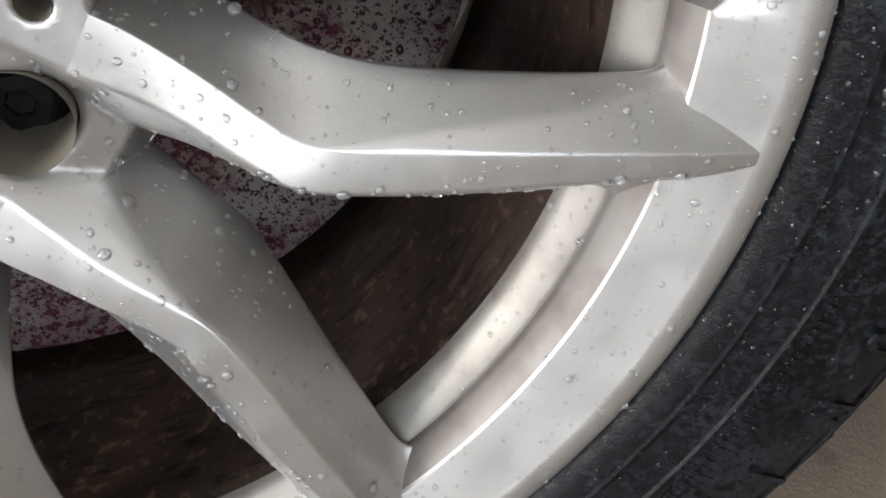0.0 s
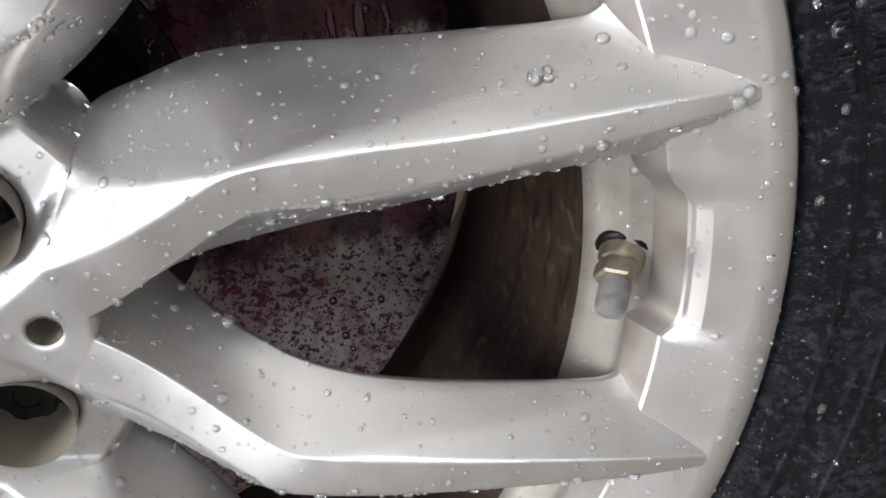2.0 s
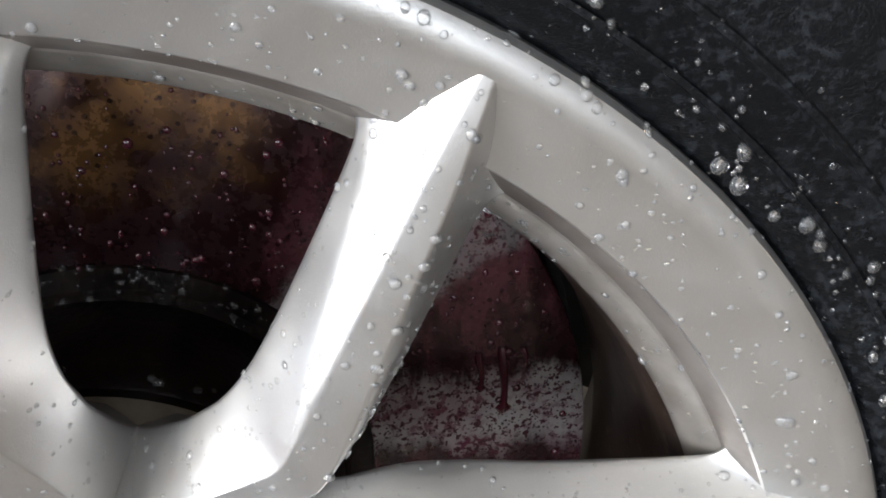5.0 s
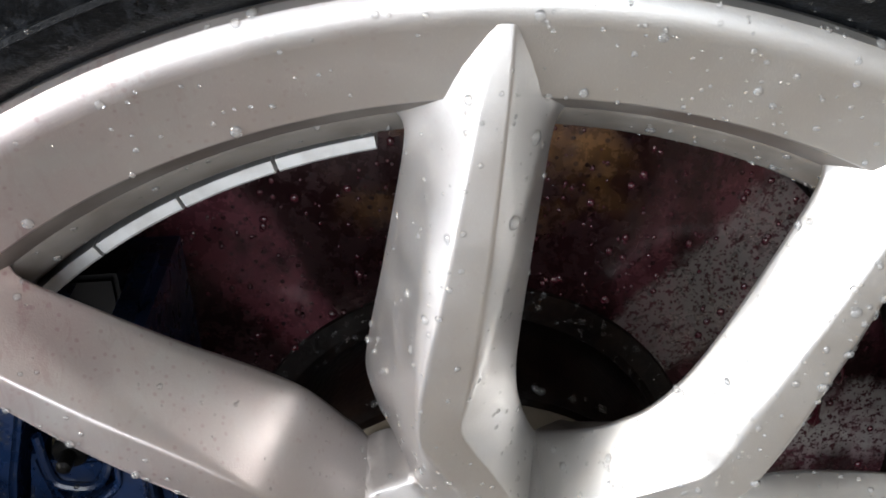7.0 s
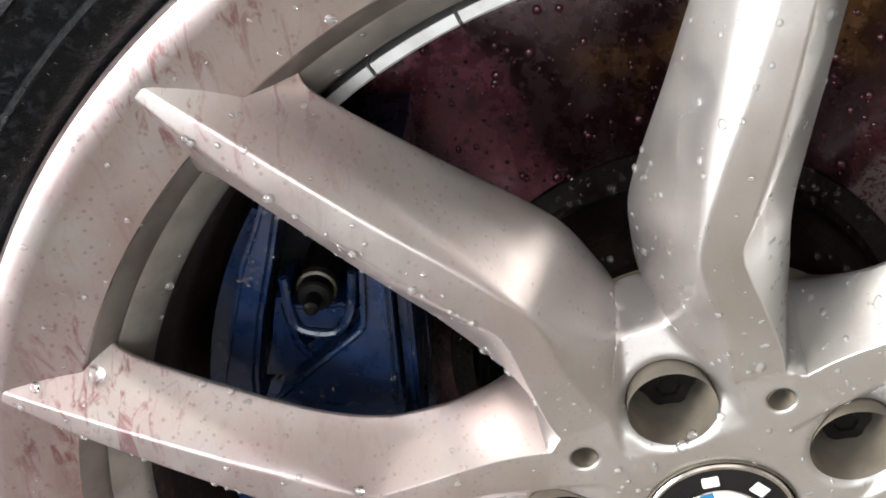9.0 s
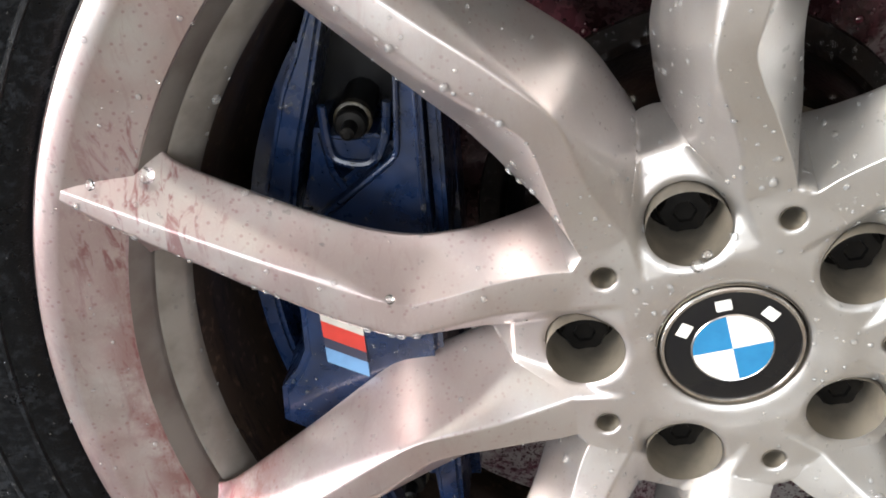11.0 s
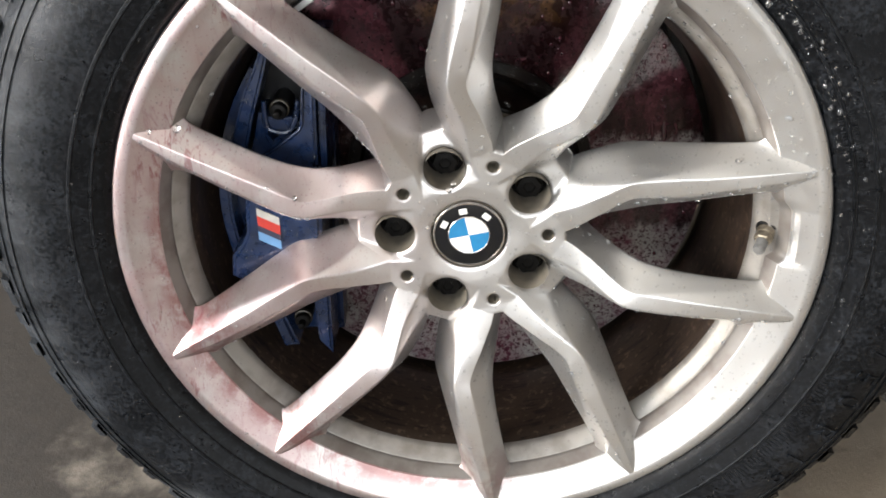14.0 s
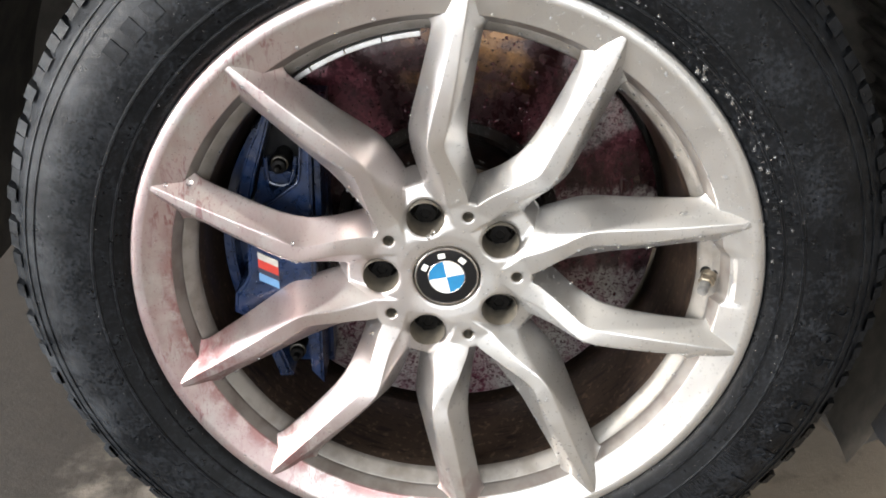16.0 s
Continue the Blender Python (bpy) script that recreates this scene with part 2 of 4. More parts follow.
ALLOY, BARREL, DISC, RUBBER, BLUE, CONCRETE = alloy_paint(), inner_barrel(), disc_metal(), rubber(), blue_caliper(), concrete()
WATER = glassy("water", 0.14)
CLEAR = glassy("clear_water", 0.05)
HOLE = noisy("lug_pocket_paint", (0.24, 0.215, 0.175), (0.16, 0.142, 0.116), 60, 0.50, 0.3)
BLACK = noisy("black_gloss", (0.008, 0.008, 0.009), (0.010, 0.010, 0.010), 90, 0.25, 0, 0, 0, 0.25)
PLASTER = noisy("beige_plaster", (0.52, 0.49, 0.45), (0.45, 0.42, 0.38), 6, 0.85)
BOLT = noisy("black_bolt_steel", (0.003, 0.003, 0.003), (0.006, 0.0055, 0.005), 300, 0.35, 0, 0, 0, 0.10)
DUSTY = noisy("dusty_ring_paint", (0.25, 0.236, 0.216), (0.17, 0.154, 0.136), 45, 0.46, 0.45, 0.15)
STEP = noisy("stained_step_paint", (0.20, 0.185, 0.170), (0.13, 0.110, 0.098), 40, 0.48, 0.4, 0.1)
WHITE = noisy("white_enamel", (0.80, 0.79, 0.76), (0.74, 0.73, 0.70), 80, 0.25, 0, 0.5)
SKYBLUE = noisy("blue_enamel", (0.025, 0.19, 0.40), (0.02, 0.16, 0.34), 80, 0.25, 0, 0.5)
CHROME = noisy("chrome_ring", (0.7, 0.69, 0.67), (0.5, 0.45, 0.42), 120, 0.22, 1.0)
BRASS = noisy("nickel_valve", (0.33, 0.29, 0.225), (0.20, 0.17, 0.125), 200, 0.38, 0.85)
OLDBRASS = noisy("dark_brass", (0.040, 0.032, 0.018), (0.012, 0.010, 0.007), 300, 0.35, 0.3)
VALVECAP = noisy("grey_valve_cap", (0.15, 0.147, 0.14), (0.09, 0.087, 0.083), 260, 0.42)
WEIGHT = noisy("zinc_weight", (0.62, 0.63, 0.63), (0.5, 0.5, 0.49), 120, 0.42, 0.5)
RED = noisy("red_stripe", (0.42, 0.036, 0.025), (0.34, 0.03, 0.022), 90, 0.35, 0, 0.3)
PALE = noisy("pale_stripe", (0.42, 0.405, 0.375), (0.33, 0.32, 0.29), 90, 0.35, 0, 0.3)
LIGHTBLUE = noisy("light_blue_stripe", (0.12, 0.25, 0.44), (0.10, 0.20, 0.36), 90, 0.35, 0, 0.3)
NAVY = noisy("navy_stripe", (0.02, 0.025, 0.05), (0.03, 0.03, 0.05), 90, 0.35, 0, 0.3)
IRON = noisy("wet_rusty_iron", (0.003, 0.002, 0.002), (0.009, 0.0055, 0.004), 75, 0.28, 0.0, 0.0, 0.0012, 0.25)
LINER = noisy("black_liner_plastic", (0.046, 0.042, 0.037), (0.085, 0.075, 0.063), 40, 0.7, 0, 0, 0.001)
PAINT = noisy("dark_grey_car_paint", (0.035, 0.036, 0.038), (0.028, 0.028, 0.030), 400, 0.25, 0.3, 0.8)


# ---- mesh helpers ----
def thing(name, label, category, loc=(0, 0, 0), group="", kind=""):
    ob = new(name)
    ob.location = loc
    return tagged(ob, label, category, group, kind)


def mesh_object(name, verts, faces, material, parent=None, label="", smooth=35.0):
    me = bpy.data.meshes.new(name)
    me.from_pydata([tuple(v) for v in verts], [], faces)
    me.materials.append(material)
    bm = bmesh.new()
    bm.from_mesh(me)
    bmesh.ops.remove_doubles(bm, verts=bm.verts, dist=2e-5)
    bmesh.ops.recalc_face_normals(bm, faces=bm.faces)
    bm.to_mesh(me)
    bm.free()
    if smooth:
        me.shade_smooth()
        me.set_sharp_from_angle(angle=radians(smooth))
    ob = new(name, me)
    ob.parent = parent
    if label:
        tagged(ob, label)
    return ob


def part(name, bm, material, parent=None, label="", smooth=35.0):
    me = bpy.data.meshes.new(name)
    bmesh.ops.recalc_face_normals(bm, faces=bm.faces)
    bm.to_mesh(me)
    bm.free()
    me.materials.append(material)
    if smooth:
        me.shade_smooth()
        me.set_sharp_from_angle(angle=radians(smooth))
    ob = new(name, me)
    ob.parent = parent
    if label:
        tagged(ob, label)
    return ob


def polar(r, a, d):
    """A point of the wheel: radius, degrees from the x axis, depth behind the lip."""
    return Vector((r * math.cos(radians(a)), d, r * math.sin(radians(a))))


def lathe(profile, steps, close=False, a0=0.0, a1=360.0, cx=0.0, cz=0.0):
    """Verts and faces of a profile (radius, depth) turned about the axle."""
    verts, faces, n = [], [], len(profile)
    whole = abs(a1 - a0) >= 359.99
    cols = steps if whole else steps + 1
    for j in range(cols):
        a = radians(a0 + (a1 - a0) * j / steps)
        for r, d in profile:
            verts.append((cx + r * math.cos(a), d, cz + r * math.sin(a)))
    for j in range(steps):
        k = (j + 1) % cols
        for i in range(n - 1 + (1 if close else 0)):
            i2 = (i + 1) % n
            faces.append((j * n + i, j * n + i2, k * n + i2, k * n + i))
    return verts, faces


def smooth_line(points, sub):
    """Catmull-Rom through tuples of numbers."""
    pts = [np.array(p, float) for p in points]
    out = []
    for i in range(len(pts) - 1):
        p0, p1, p2, p3 = pts[max(i - 1, 0)], pts[i], pts[i + 1], pts[min(i + 2, len(pts) - 1)]
        for k in range(sub):
            t = k / sub
            out.append(0.5 * (2 * p1 + (p2 - p0) * t + (2 * p0 - 5 * p1 + 4 * p2 - p3) * t * t + (3 * p1 - p0 - 3 * p2 + p3) * t ** 3))
    out.append(pts[-1])
    return out


def box_bm(sx, sy, sz, bevel=0.0, seg=2):
    bm = bmesh.new()
    bmesh.ops.create_cube(bm, size=1.0)
    bmesh.ops.scale(bm, vec=(sx, sy, sz), verts=bm.verts)
    if bevel:
        bmesh.ops.bevel(bm, geom=bm.edges[:], offset=bevel, segments=seg, affect='EDGES')
    return bm


def extrude_outline(points, d0, d1, bevel=0.0, seg=2):
    """A plate with the outline (x, z), from depth d0 (front) to d1."""
    bm = bmesh.new()
    front = [bm.verts.new((x, d0, z)) for x, z in points]
    f = bm.faces.new(front)
    r = bmesh.ops.extrude_face_region(bm, geom=[f])
    for v in r["geom"]:
        if isinstance(v, bmesh.types.BMVert):
            v.co.y = d1
    bmesh.ops.recalc_face_normals(bm, faces=bm.faces)
    if bevel:
        es = [e for e in bm.edges if all(abs(v.co.y - d0) < 1e-6 for v in e.verts)]
        bmesh.ops.bevel(bm, geom=es, offset=bevel, segments=seg, affect='EDGES')
    return bm


# ---- ground ----
def ground_sheet():
    verts, faces = [], []
    rings = [0.0, 0.3, 0.6, 1.0, 1.6, 3, 6, 15, 60, 400, 3000]
    verts.append((0, 0, 0))
    n = 48
    for r in rings[1:]:
        for j in range(n):
            a = 2 * math.pi * j / n
            verts.append((r * math.cos(a), r * math.sin(a), 0.0))
    for j in range(n):
        faces.append((0, 1 + j, 1 + (j + 1) % n))
    for i in range(len(rings) - 2):
        for j in range(n):
            a, b = 1 + i * n + j, 1 + i * n + (j + 1) % n
            faces.append((a, a + n, b + n, b))
    ob = mesh_object("ground", verts, faces, CONCRETE, smooth=0)
    tagged(ob, "damp brownish concrete ground with dark wet patches", "ground", kind="structure")


ground_sheet()


def wall(name, x0, x1, y0, y1, z0, z1, label):
    bm = box_bm(x1 - x0, y1 - y0, z1 - z0)
    ob = part(name, bm, PLASTER, smooth=0)
    ob.location = ((x0 + x1) / 2, (y0 + y1) / 2, (z0 + z1) / 2)
    tagged(ob, label, name.split("_")[0], kind="structure")


# the bay, out of view: two closed walls, one open as a wide door, one with an opening added to let light in
wall("wall_south_a", -2.8, -2.5, -3.65, -3.5, 0, 2.8, "plain wall beside the added front opening of the bay")
wall("wall_south_b", 1.3, 3.4, -3.65, -3.5, 0, 2.8, "plain wall beside the added front opening of the bay")
wall("wall_south_c", -2.5, 1.3, -3.65, -3.5, 2.5, 2.8, "plain wall above the added front opening of the bay")
wall("wall_east", 3.25, 3.4, -3.5, 4.0, 0, 2.8, "plain beige plastered wall of the bay")
wall("wall_north", -2.8, 3.4, 4.0, 4.15, 0, 2.8, "plain beige plastered wall of the bay")
wall("wall_west_a", -2.8, -2.65, -3.5, -2.70, 0, 2.8, "plain wall beside the open door")
wall("wall_west_b", -2.8, -2.65, 1.00, 4.0, 0, 2.8, "plain wall beside the open door")
wall("wall_west_c", -2.8, -2.65, -2.70, 1.00, 2.4, 2.8, "plain wall above the open door")
wall("ceiling", -2.8, 3.4, -3.65, 4.15, 2.8, 2.95, "plain beige ceiling of the bay")

# ---- the alloy wheel ----
wheel = thing("alloy_wheel", "silver alloy wheel with ten paired spokes, wet and purple-stained", "wheel", (0, 0, ZC))

# half a pair of spokes: radius, degrees from the pair's axis, depth
WIN_IN = [(.086, 0.0, .060), (.092, 1.9, .053), (.100, 4.3, .0455), (.110, 6.7, .0375), (.119, 8.3, .0325), (.128, 9.5, .028), (.140, 10.3, .0245),
          (.155, 10.5, .0215), (.175, 10.4, .0197), (.200, 10.2, .0190), (.217, 10.0, .0190), (.2235, 9.7, .0192), (.2275, 9.1, .0190)]
RIDGE_IN = [(.073, 3.0, .0230), (.081, 6.0, .0212), (.091, 9.8, .0188), (.103, 13.5, .0148), (.115, 16.6, .0108), (.1265, 18.3, .0068), (.137, 17.7, .0040),
            (.155, 16.3, .0018), (.180, 15.1, -.0004), (.209, 14.2, -.0012), (.228, 13.8, -.0012), (.241, 13.6, -.0007), (.2545, 13.5, .0002)]
RIDGE_OUT = [(.066, 17.0, .0240), (.078, 18.0, .0208), (.090, 19.2, .0172), (.103, 21.2, .0122), (.114, 22.9, .0082), (.1255, 23.9, .0048), (.137, 23.2, .0030),
             (.157, 21.1, .0010), (.182, 18.6, -.0006), (.210, 16.7, -.0013), (.229, 15.7, -.0012), (.242, 15.0, -.0007), (.2545, 14.4, .0002)]
WIN_OUT = [(.0955, 33.2, .055), (.0995, 33.3, .0540), (.1045, 33.2, .052), (.110, 32.9, .0495), (.117, 32.5, .0472), (.126, 31.9, .0445), (.136, 30.8, .0415),
           (.152, 28.0, .0375), (.173, 24.9, .0315), (.198, 22.2, .0262), (.215, 20.8, .0225), (.2225, 20.6, .0205), (.2275, 21.2, .0190)]
SUB = 5


def spoke_lines():
    return [smooth_line([polar(*p) for p in line], SUB) for line in (WIN_IN, RIDGE_IN, RIDGE_OUT, WIN_OUT)]


def cross_row(p0, p1, p2, p3):
    """One station across a spoke: its two ridges, the fold in its inner slope and the two window edges, all rounded."""
    p0, p1, p2, p3 = (Vector(p) for p in (p0, p1, p2, p3))
    # the fold runs from the elbow of the inner ridge to the corner of the window
    reach = math.hypot(p1.x, p1.z)
    f = min(.80, max(.03, (reach - .129) / .103 * .78))
    fold = p1.lerp(p0, f) + Vector((0, -.0024 * 4 * f * (1 - f), 0))
    far = math.hypot(p2.x, p2.z)
    g = min(.55, max(.06, (far - .124) / .103 * .55)) if far > .124 else .06 + .66 * (.124 - far) / .058
    rise = .0046 + (.0100 * (.124 - far) / .058 if far < .124 else 0.0)
    fade = min(1.0, max(0.0, (.236 - far) / .050))
    rise *= fade * fade * (3 - 2 * fade)
    fold_out = p2.lerp(p3, g) + Vector((0, -rise * 4 * g * (1 - g), 0))
    crisp = .0016 - .0007 * min(1.0, max(0.0, (reach - .13) / .11))
    row = []

    def corner(a, b, c, w, steps=4):
        u, v = (a - b), (c - b)
        s = min(w, 0.42 * u.length, 0.42 * v.length)
        u, v = b + u.normalized() * s, b + v.normalized() * s
        for k in range(steps + 1):
            t = k / steps
            row.append(u * (1 - t) ** 2 + b * (2 * t * (1 - t)) + v * t * t)

    inward = (p3 - p0)
    inward.y = 0
    inward.normalize()
    b0 = p0 + Vector((0, 0.011, 0)) + inward * 0.012
    b3 = p3 + Vector((0, 0.011, 0)) - inward * 0.012
    row.append(b0)
    corner(b0, p0, fold, 0.0016, 3)
    for k in (0.3, 0.5, 0.7):
        row.append(p0.lerp(fold, k))
    corner(p0, fold, p1, 0.0022)
    corner(fold, p1, p2, crisp)
    row.append(p1.lerp(p2, 0.5))
    corner(p1, p2, fold_out, crisp)
    corner(p2, fold_out, p3, 0.0030 if far > .124 else .0030 + .0030 * (.124 - far) / .058)
    for k in (0.2, 0.35, 0.5, 0.65, 0.8):
        row.append(fold_out.lerp(p3, k))
    corner(fold_out, p3, b3, 0.0016, 3)
    row.append(b3)
    return row


def spoke_mesh(mirror):
    lines = spoke_lines()
    rows = [cross_row(*q) for q in zip(*lines)]
    n = len(rows[0])
    verts = [v for r in rows for v in r]
    faces = []
    for j in range(len(rows) - 1):
        for i in range(n):
            i2 = (i + 1) % n
            faces.append((j * n + i, j * n + i2, (j + 1) * n + i2, (j + 1) * n + i))
    if mirror:
        verts = [Vector((v.x, v.y, -v.z)) for v in verts]
    return verts, faces


for k in range(5):
    for s in (0, 1):
        if k == 0:
            v, f = spoke_mesh(s)
            ob = mesh_object("spoke", v, f, ALLOY, wheel, smooth=40)
            if s == 0:
                first = ob
            else:
                second = ob
        else:
            ob = new("spoke", (first, second)[s].data)
            ob.parent = wheel
        turn = Matrix.Rotation(-radians(UNIT + 72 * k), 4, 'Y')
        ob.matrix_basis = turn


# hub face with its holes
LUG_R, LUG_HOLE, PIN_R, PIN_HOLE, CAP_HOLE = 0.0566, 0.0158, 0.0602, 0.0046, 0.0288
from mathutils.geometry import delaunay_2d_cdt


# the slope of a spoke's root, carried on inwards as a plane
PLANE = [polar(.066, 17.0, .0240), polar(.0866, 29.8, .0345), polar(.090, 19.2, .0172)]
PLANE_N = (PLANE[1] - PLANE[0]).cross(PLANE[2] - PLANE[0])


def flank(u):
    """Half the width of a tongue at some distance from the axle."""
    return .0143 - (u - .066) / .0195 * .0063


def hub_depth(x, z):
    """Depth of the hub's face: the flat between the spokes, the slopes of their roots and the tongues outside the bolts."""
    r = math.hypot(x, z)
    a = (math.degrees(math.atan2(z, x)) + 360) % 72
    a = min(a, 72 - a)
    base = float(np.interp(r, [.028, .032, .040, .055, .066, .075], [.0272, .0258, .0248, .0245, .0240, .0226]))
    if a < 3.4 and r > .0735:
        return .0230 + (r - .0735) / .0125 * .037
    px, pz = r * math.cos(radians(a)), r * math.sin(radians(a))
    plane = PLANE[0].y - (PLANE_N.x * (px - PLANE[0].x) + PLANE_N.z * (pz - PLANE[0].z)) / PLANE_N.y
    u = r * math.cos(radians(36 - a))
    tongue = float(np.interp(u, [.040, .052, .066, .0800, .0857], [.0245, .0262, .0318, .0348, .0360]))
    k = .0012
    g = max(k - abs(plane - tongue), 0.0) / k
    fall = .0360 + (u - .0857) * 2.05 if u > .0857 else 0.0
    return max(base, min(plane, tongue) - g * g * k * .25, fall)


def soft_depth(x, z):
    """The same, with its creases rounded."""
    if math.hypot(x, z) < .064:
        return hub_depth(x, z)
    ring = [hub_depth(x + w * math.cos(t), z + w * math.sin(t)) for w in (.0006, .0012) for t in np.arange(0, 6.2, math.pi / 4)]
    return (hub_depth(x, z) + sum(ring)) / 17


def hub_mesh():
    pts, edges, depth = [], [], {}

    def loop(points, depths=None):
        i0 = len(pts)
        for k, p in enumerate(points):
            pts.append(Vector(p))
            if depths:
                depth[i0 + k] = depths[k]
        m = len(points)
        edges.extend((i0 + k, i0 + (k + 1) % m) for k in range(m))

    front = cross_row(*[line[0] for line in spoke_lines()])[1:-1]
    half = [(math.hypot(q.x, q.z), math.degrees(math.atan2(q.z, q.x)), q.y) for q in front]
    outer = []
    for k in range(5):
        mid = [(.0957, 34.5, .055), (.0958, 36.0, .055), (.0957, 37.5, .055)]
        unit = half + mid + [(r, 72 - a, d) for r, a, d in reversed(half)]
        outer += [(r, a + 72 * k, d) for r, a, d in unit]
    xz = [(r * math.cos(radians(a)), r * math.sin(radians(a))) for r, a, d in outer]
    loop(xz, [d for r, a, d in outer])
    for k in range(5):
        for side in (1, -1):
            for extra in (0.0, .0009, .0018):
                i0 = len(pts)
                for u in np.linspace(.0700, .0850, 24):
                    w = side * (flank(u) + extra)
                    a = radians(36 + 72 * k)
                    pts.append(Vector((u * math.cos(a) - w * math.sin(a), u * math.sin(a) + w * math.cos(a))))
                edges.extend((i0 + j, i0 + j + 1) for j in range(23))
        for r, w in ((.0850, 4.6), (.0864, 4.2)):
            i0 = len(pts)
            for a in (36 - w, 36.0, 36 + w):
                pts.append(Vector((r * math.cos(radians(a + 72 * k)), r * math.sin(radians(a + 72 * k)))))
            edges.extend([(i0, i0 + 1), (i0 + 1, i0 + 2)])

    def circle(cx, cz, rad, m):
        return [(cx + rad * math.cos(2 * math.pi * j / m), cz + rad * math.sin(2 * math.pi * j / m)) for j in range(m)]

    holes = [(0, 0, CAP_HOLE, 64)]
    for k in range(5):
        a = radians(36 + 72 * k)
        holes.append((LUG_R * math.cos(a), LUG_R * math.sin(a), LUG_HOLE, 40))
        a = radians(72 * k)
        holes.append((PIN_R * math.cos(a), PIN_R * math.sin(a), PIN_HOLE, 20))
    for cx, cz, rad, m in holes:
        ring = 0.0030 if rad > .01 and rad < .02 else 0.0013
        loop(circle(cx, cz, rad, m), [hub_depth(*q) + 0.0014 for q in circle(cx, cz, rad, m)])
        loop(circle(cx, cz, rad + ring * 0.45, m), [hub_depth(*q) + 0.0003 for q in circle(cx, cz, rad + ring * 0.45, m)])
        loop(circle(cx, cz, rad + ring, m))
    step = 0.0016
    m = int(0.099 / step)
    for i in range(-m, m + 1):
        for j in range(-m, m + 1):
            x, z = (i + 0.5 * (j % 2)) * step, j * step * 0.866
            if all(math.hypot(x - cx, z - cz) > rad + (0.0034 if .01 < rad < .02 else 0.0019) for cx, cz, rad, _ in holes):
                pts.append(Vector((x, z)))
    co, _, tris, orig, _, _ = delaunay_2d_cdt(pts, edges, [], 0, 1e-6)
    poly = [Vector(p) for p in xz]

    def inside(p):
        c, n = False, len(poly)
        for i in range(n):
            a, b = poly[i], poly[i - 1]
            if (a.y > p.y) != (b.y > p.y) and p.x < (b.x - a.x) * (p.y - a.y) / (b.y - a.y) + a.x:
                c = not c
        return c

    verts = []
    for p, src in zip(co, orig):
        d = next((depth[i] for i in src if i in depth), None)
        verts.append((p.x, soft_depth(p.x, p.y) if d is None else d, p.y))
    faces = []
    for t in tris:
        c = (co[t[0]] + co[t[1]] + co[t[2]]) / 3
        if any((c.x - cx) ** 2 + (c.y - cz) ** 2 < (rad * math.cos(math.pi / m_)) ** 2 for cx, cz, rad, m_ in holes) or not inside(c):
            continue
        faces.append(tuple(t))
    return verts, faces


hv, hf = hub_mesh()
hub = mesh_object("hub_face", hv, hf, ALLOY, wheel, smooth=42)
hub.matrix_basis = Matrix.Rotation(-radians(UNIT), 4, 'Y')
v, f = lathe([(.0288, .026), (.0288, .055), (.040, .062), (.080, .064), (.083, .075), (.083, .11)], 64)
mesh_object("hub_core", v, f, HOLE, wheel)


# rim: lip, cone faces, step and barrel
def notched(points):
    """The step of the rim is cut back beside the valve, from the upper spoke to just below it."""
    out = []
    for p in points:
        r, a = math.hypot(p[0], p[2]), math.degrees(math.atan2(p[2], p[0])) - UNIT
        if r < .2420 and -4.2 < a < 9.0:
            end = min(1.0, (a + 4.2) / 1.6)
            top = max(0.0, min(1.0, (9.0 - a) / 3.0))
            push = .0056 * (1 - (1 - end) ** 2) ** 0.5 * top * top * (3 - 2 * top) * min(1.0, (.2420 - r) / .0085)
            p = (p[0] * (r + push) / r, p[1] + push * 0.15, p[2] * (r + push) / r)
        out.append(p)
    return out


v, f = lathe([(.2520, .0180), (.2605, .0125), (.2642, .0065), (.2640, .0030), (.2626, .0009), (.2602, -.0002), (.2565, -.0003), (.2540, .0001), (.2530, .0006),
              (.2515, .0014), (.2420, .0055), (.2334, .0090), (.2322, .0096), (.2316, .0107)], 720)
mesh_object("rim_flange", notched(v), f, ALLOY, wheel, smooth=25)
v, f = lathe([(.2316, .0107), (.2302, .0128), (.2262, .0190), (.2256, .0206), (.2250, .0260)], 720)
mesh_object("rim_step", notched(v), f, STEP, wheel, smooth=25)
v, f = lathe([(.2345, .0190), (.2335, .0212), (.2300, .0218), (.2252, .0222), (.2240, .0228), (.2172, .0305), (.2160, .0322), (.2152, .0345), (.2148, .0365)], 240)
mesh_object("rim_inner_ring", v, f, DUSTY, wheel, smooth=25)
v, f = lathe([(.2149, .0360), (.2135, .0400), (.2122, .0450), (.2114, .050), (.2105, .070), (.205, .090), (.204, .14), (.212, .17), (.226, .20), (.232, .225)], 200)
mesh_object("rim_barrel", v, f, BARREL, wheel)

# tyre valve, in its notch of the rim
VA = UNIT + 0.6
bore = polar(.2248, VA, .0275)
axis_v = (polar(-0.42, VA, 0) + Vector((0, -0.80, 0)) + Vector((0, 0, -0.40))).normalized()
turn_v = axis_v.to_track_quat('Z', 'Y').to_matrix().to_4x4()


def turned(profile, steps, facets=0):
    bm = bmesh.new()
    rows = []
    for r, h in profile:
        rows.append([bm.verts.new((r * math.cos(2 * math.pi * j / steps), r * math.sin(2 * math.pi * j / steps), h)) for j in range(steps)])
    for p, q in zip(rows, rows[1:]):
        for j in range(steps):
            bm.faces.new((p[j], p[(j + 1) % steps], q[(j + 1) % steps], q[j]))
    bm.faces.new(rows[-1])
    return bm


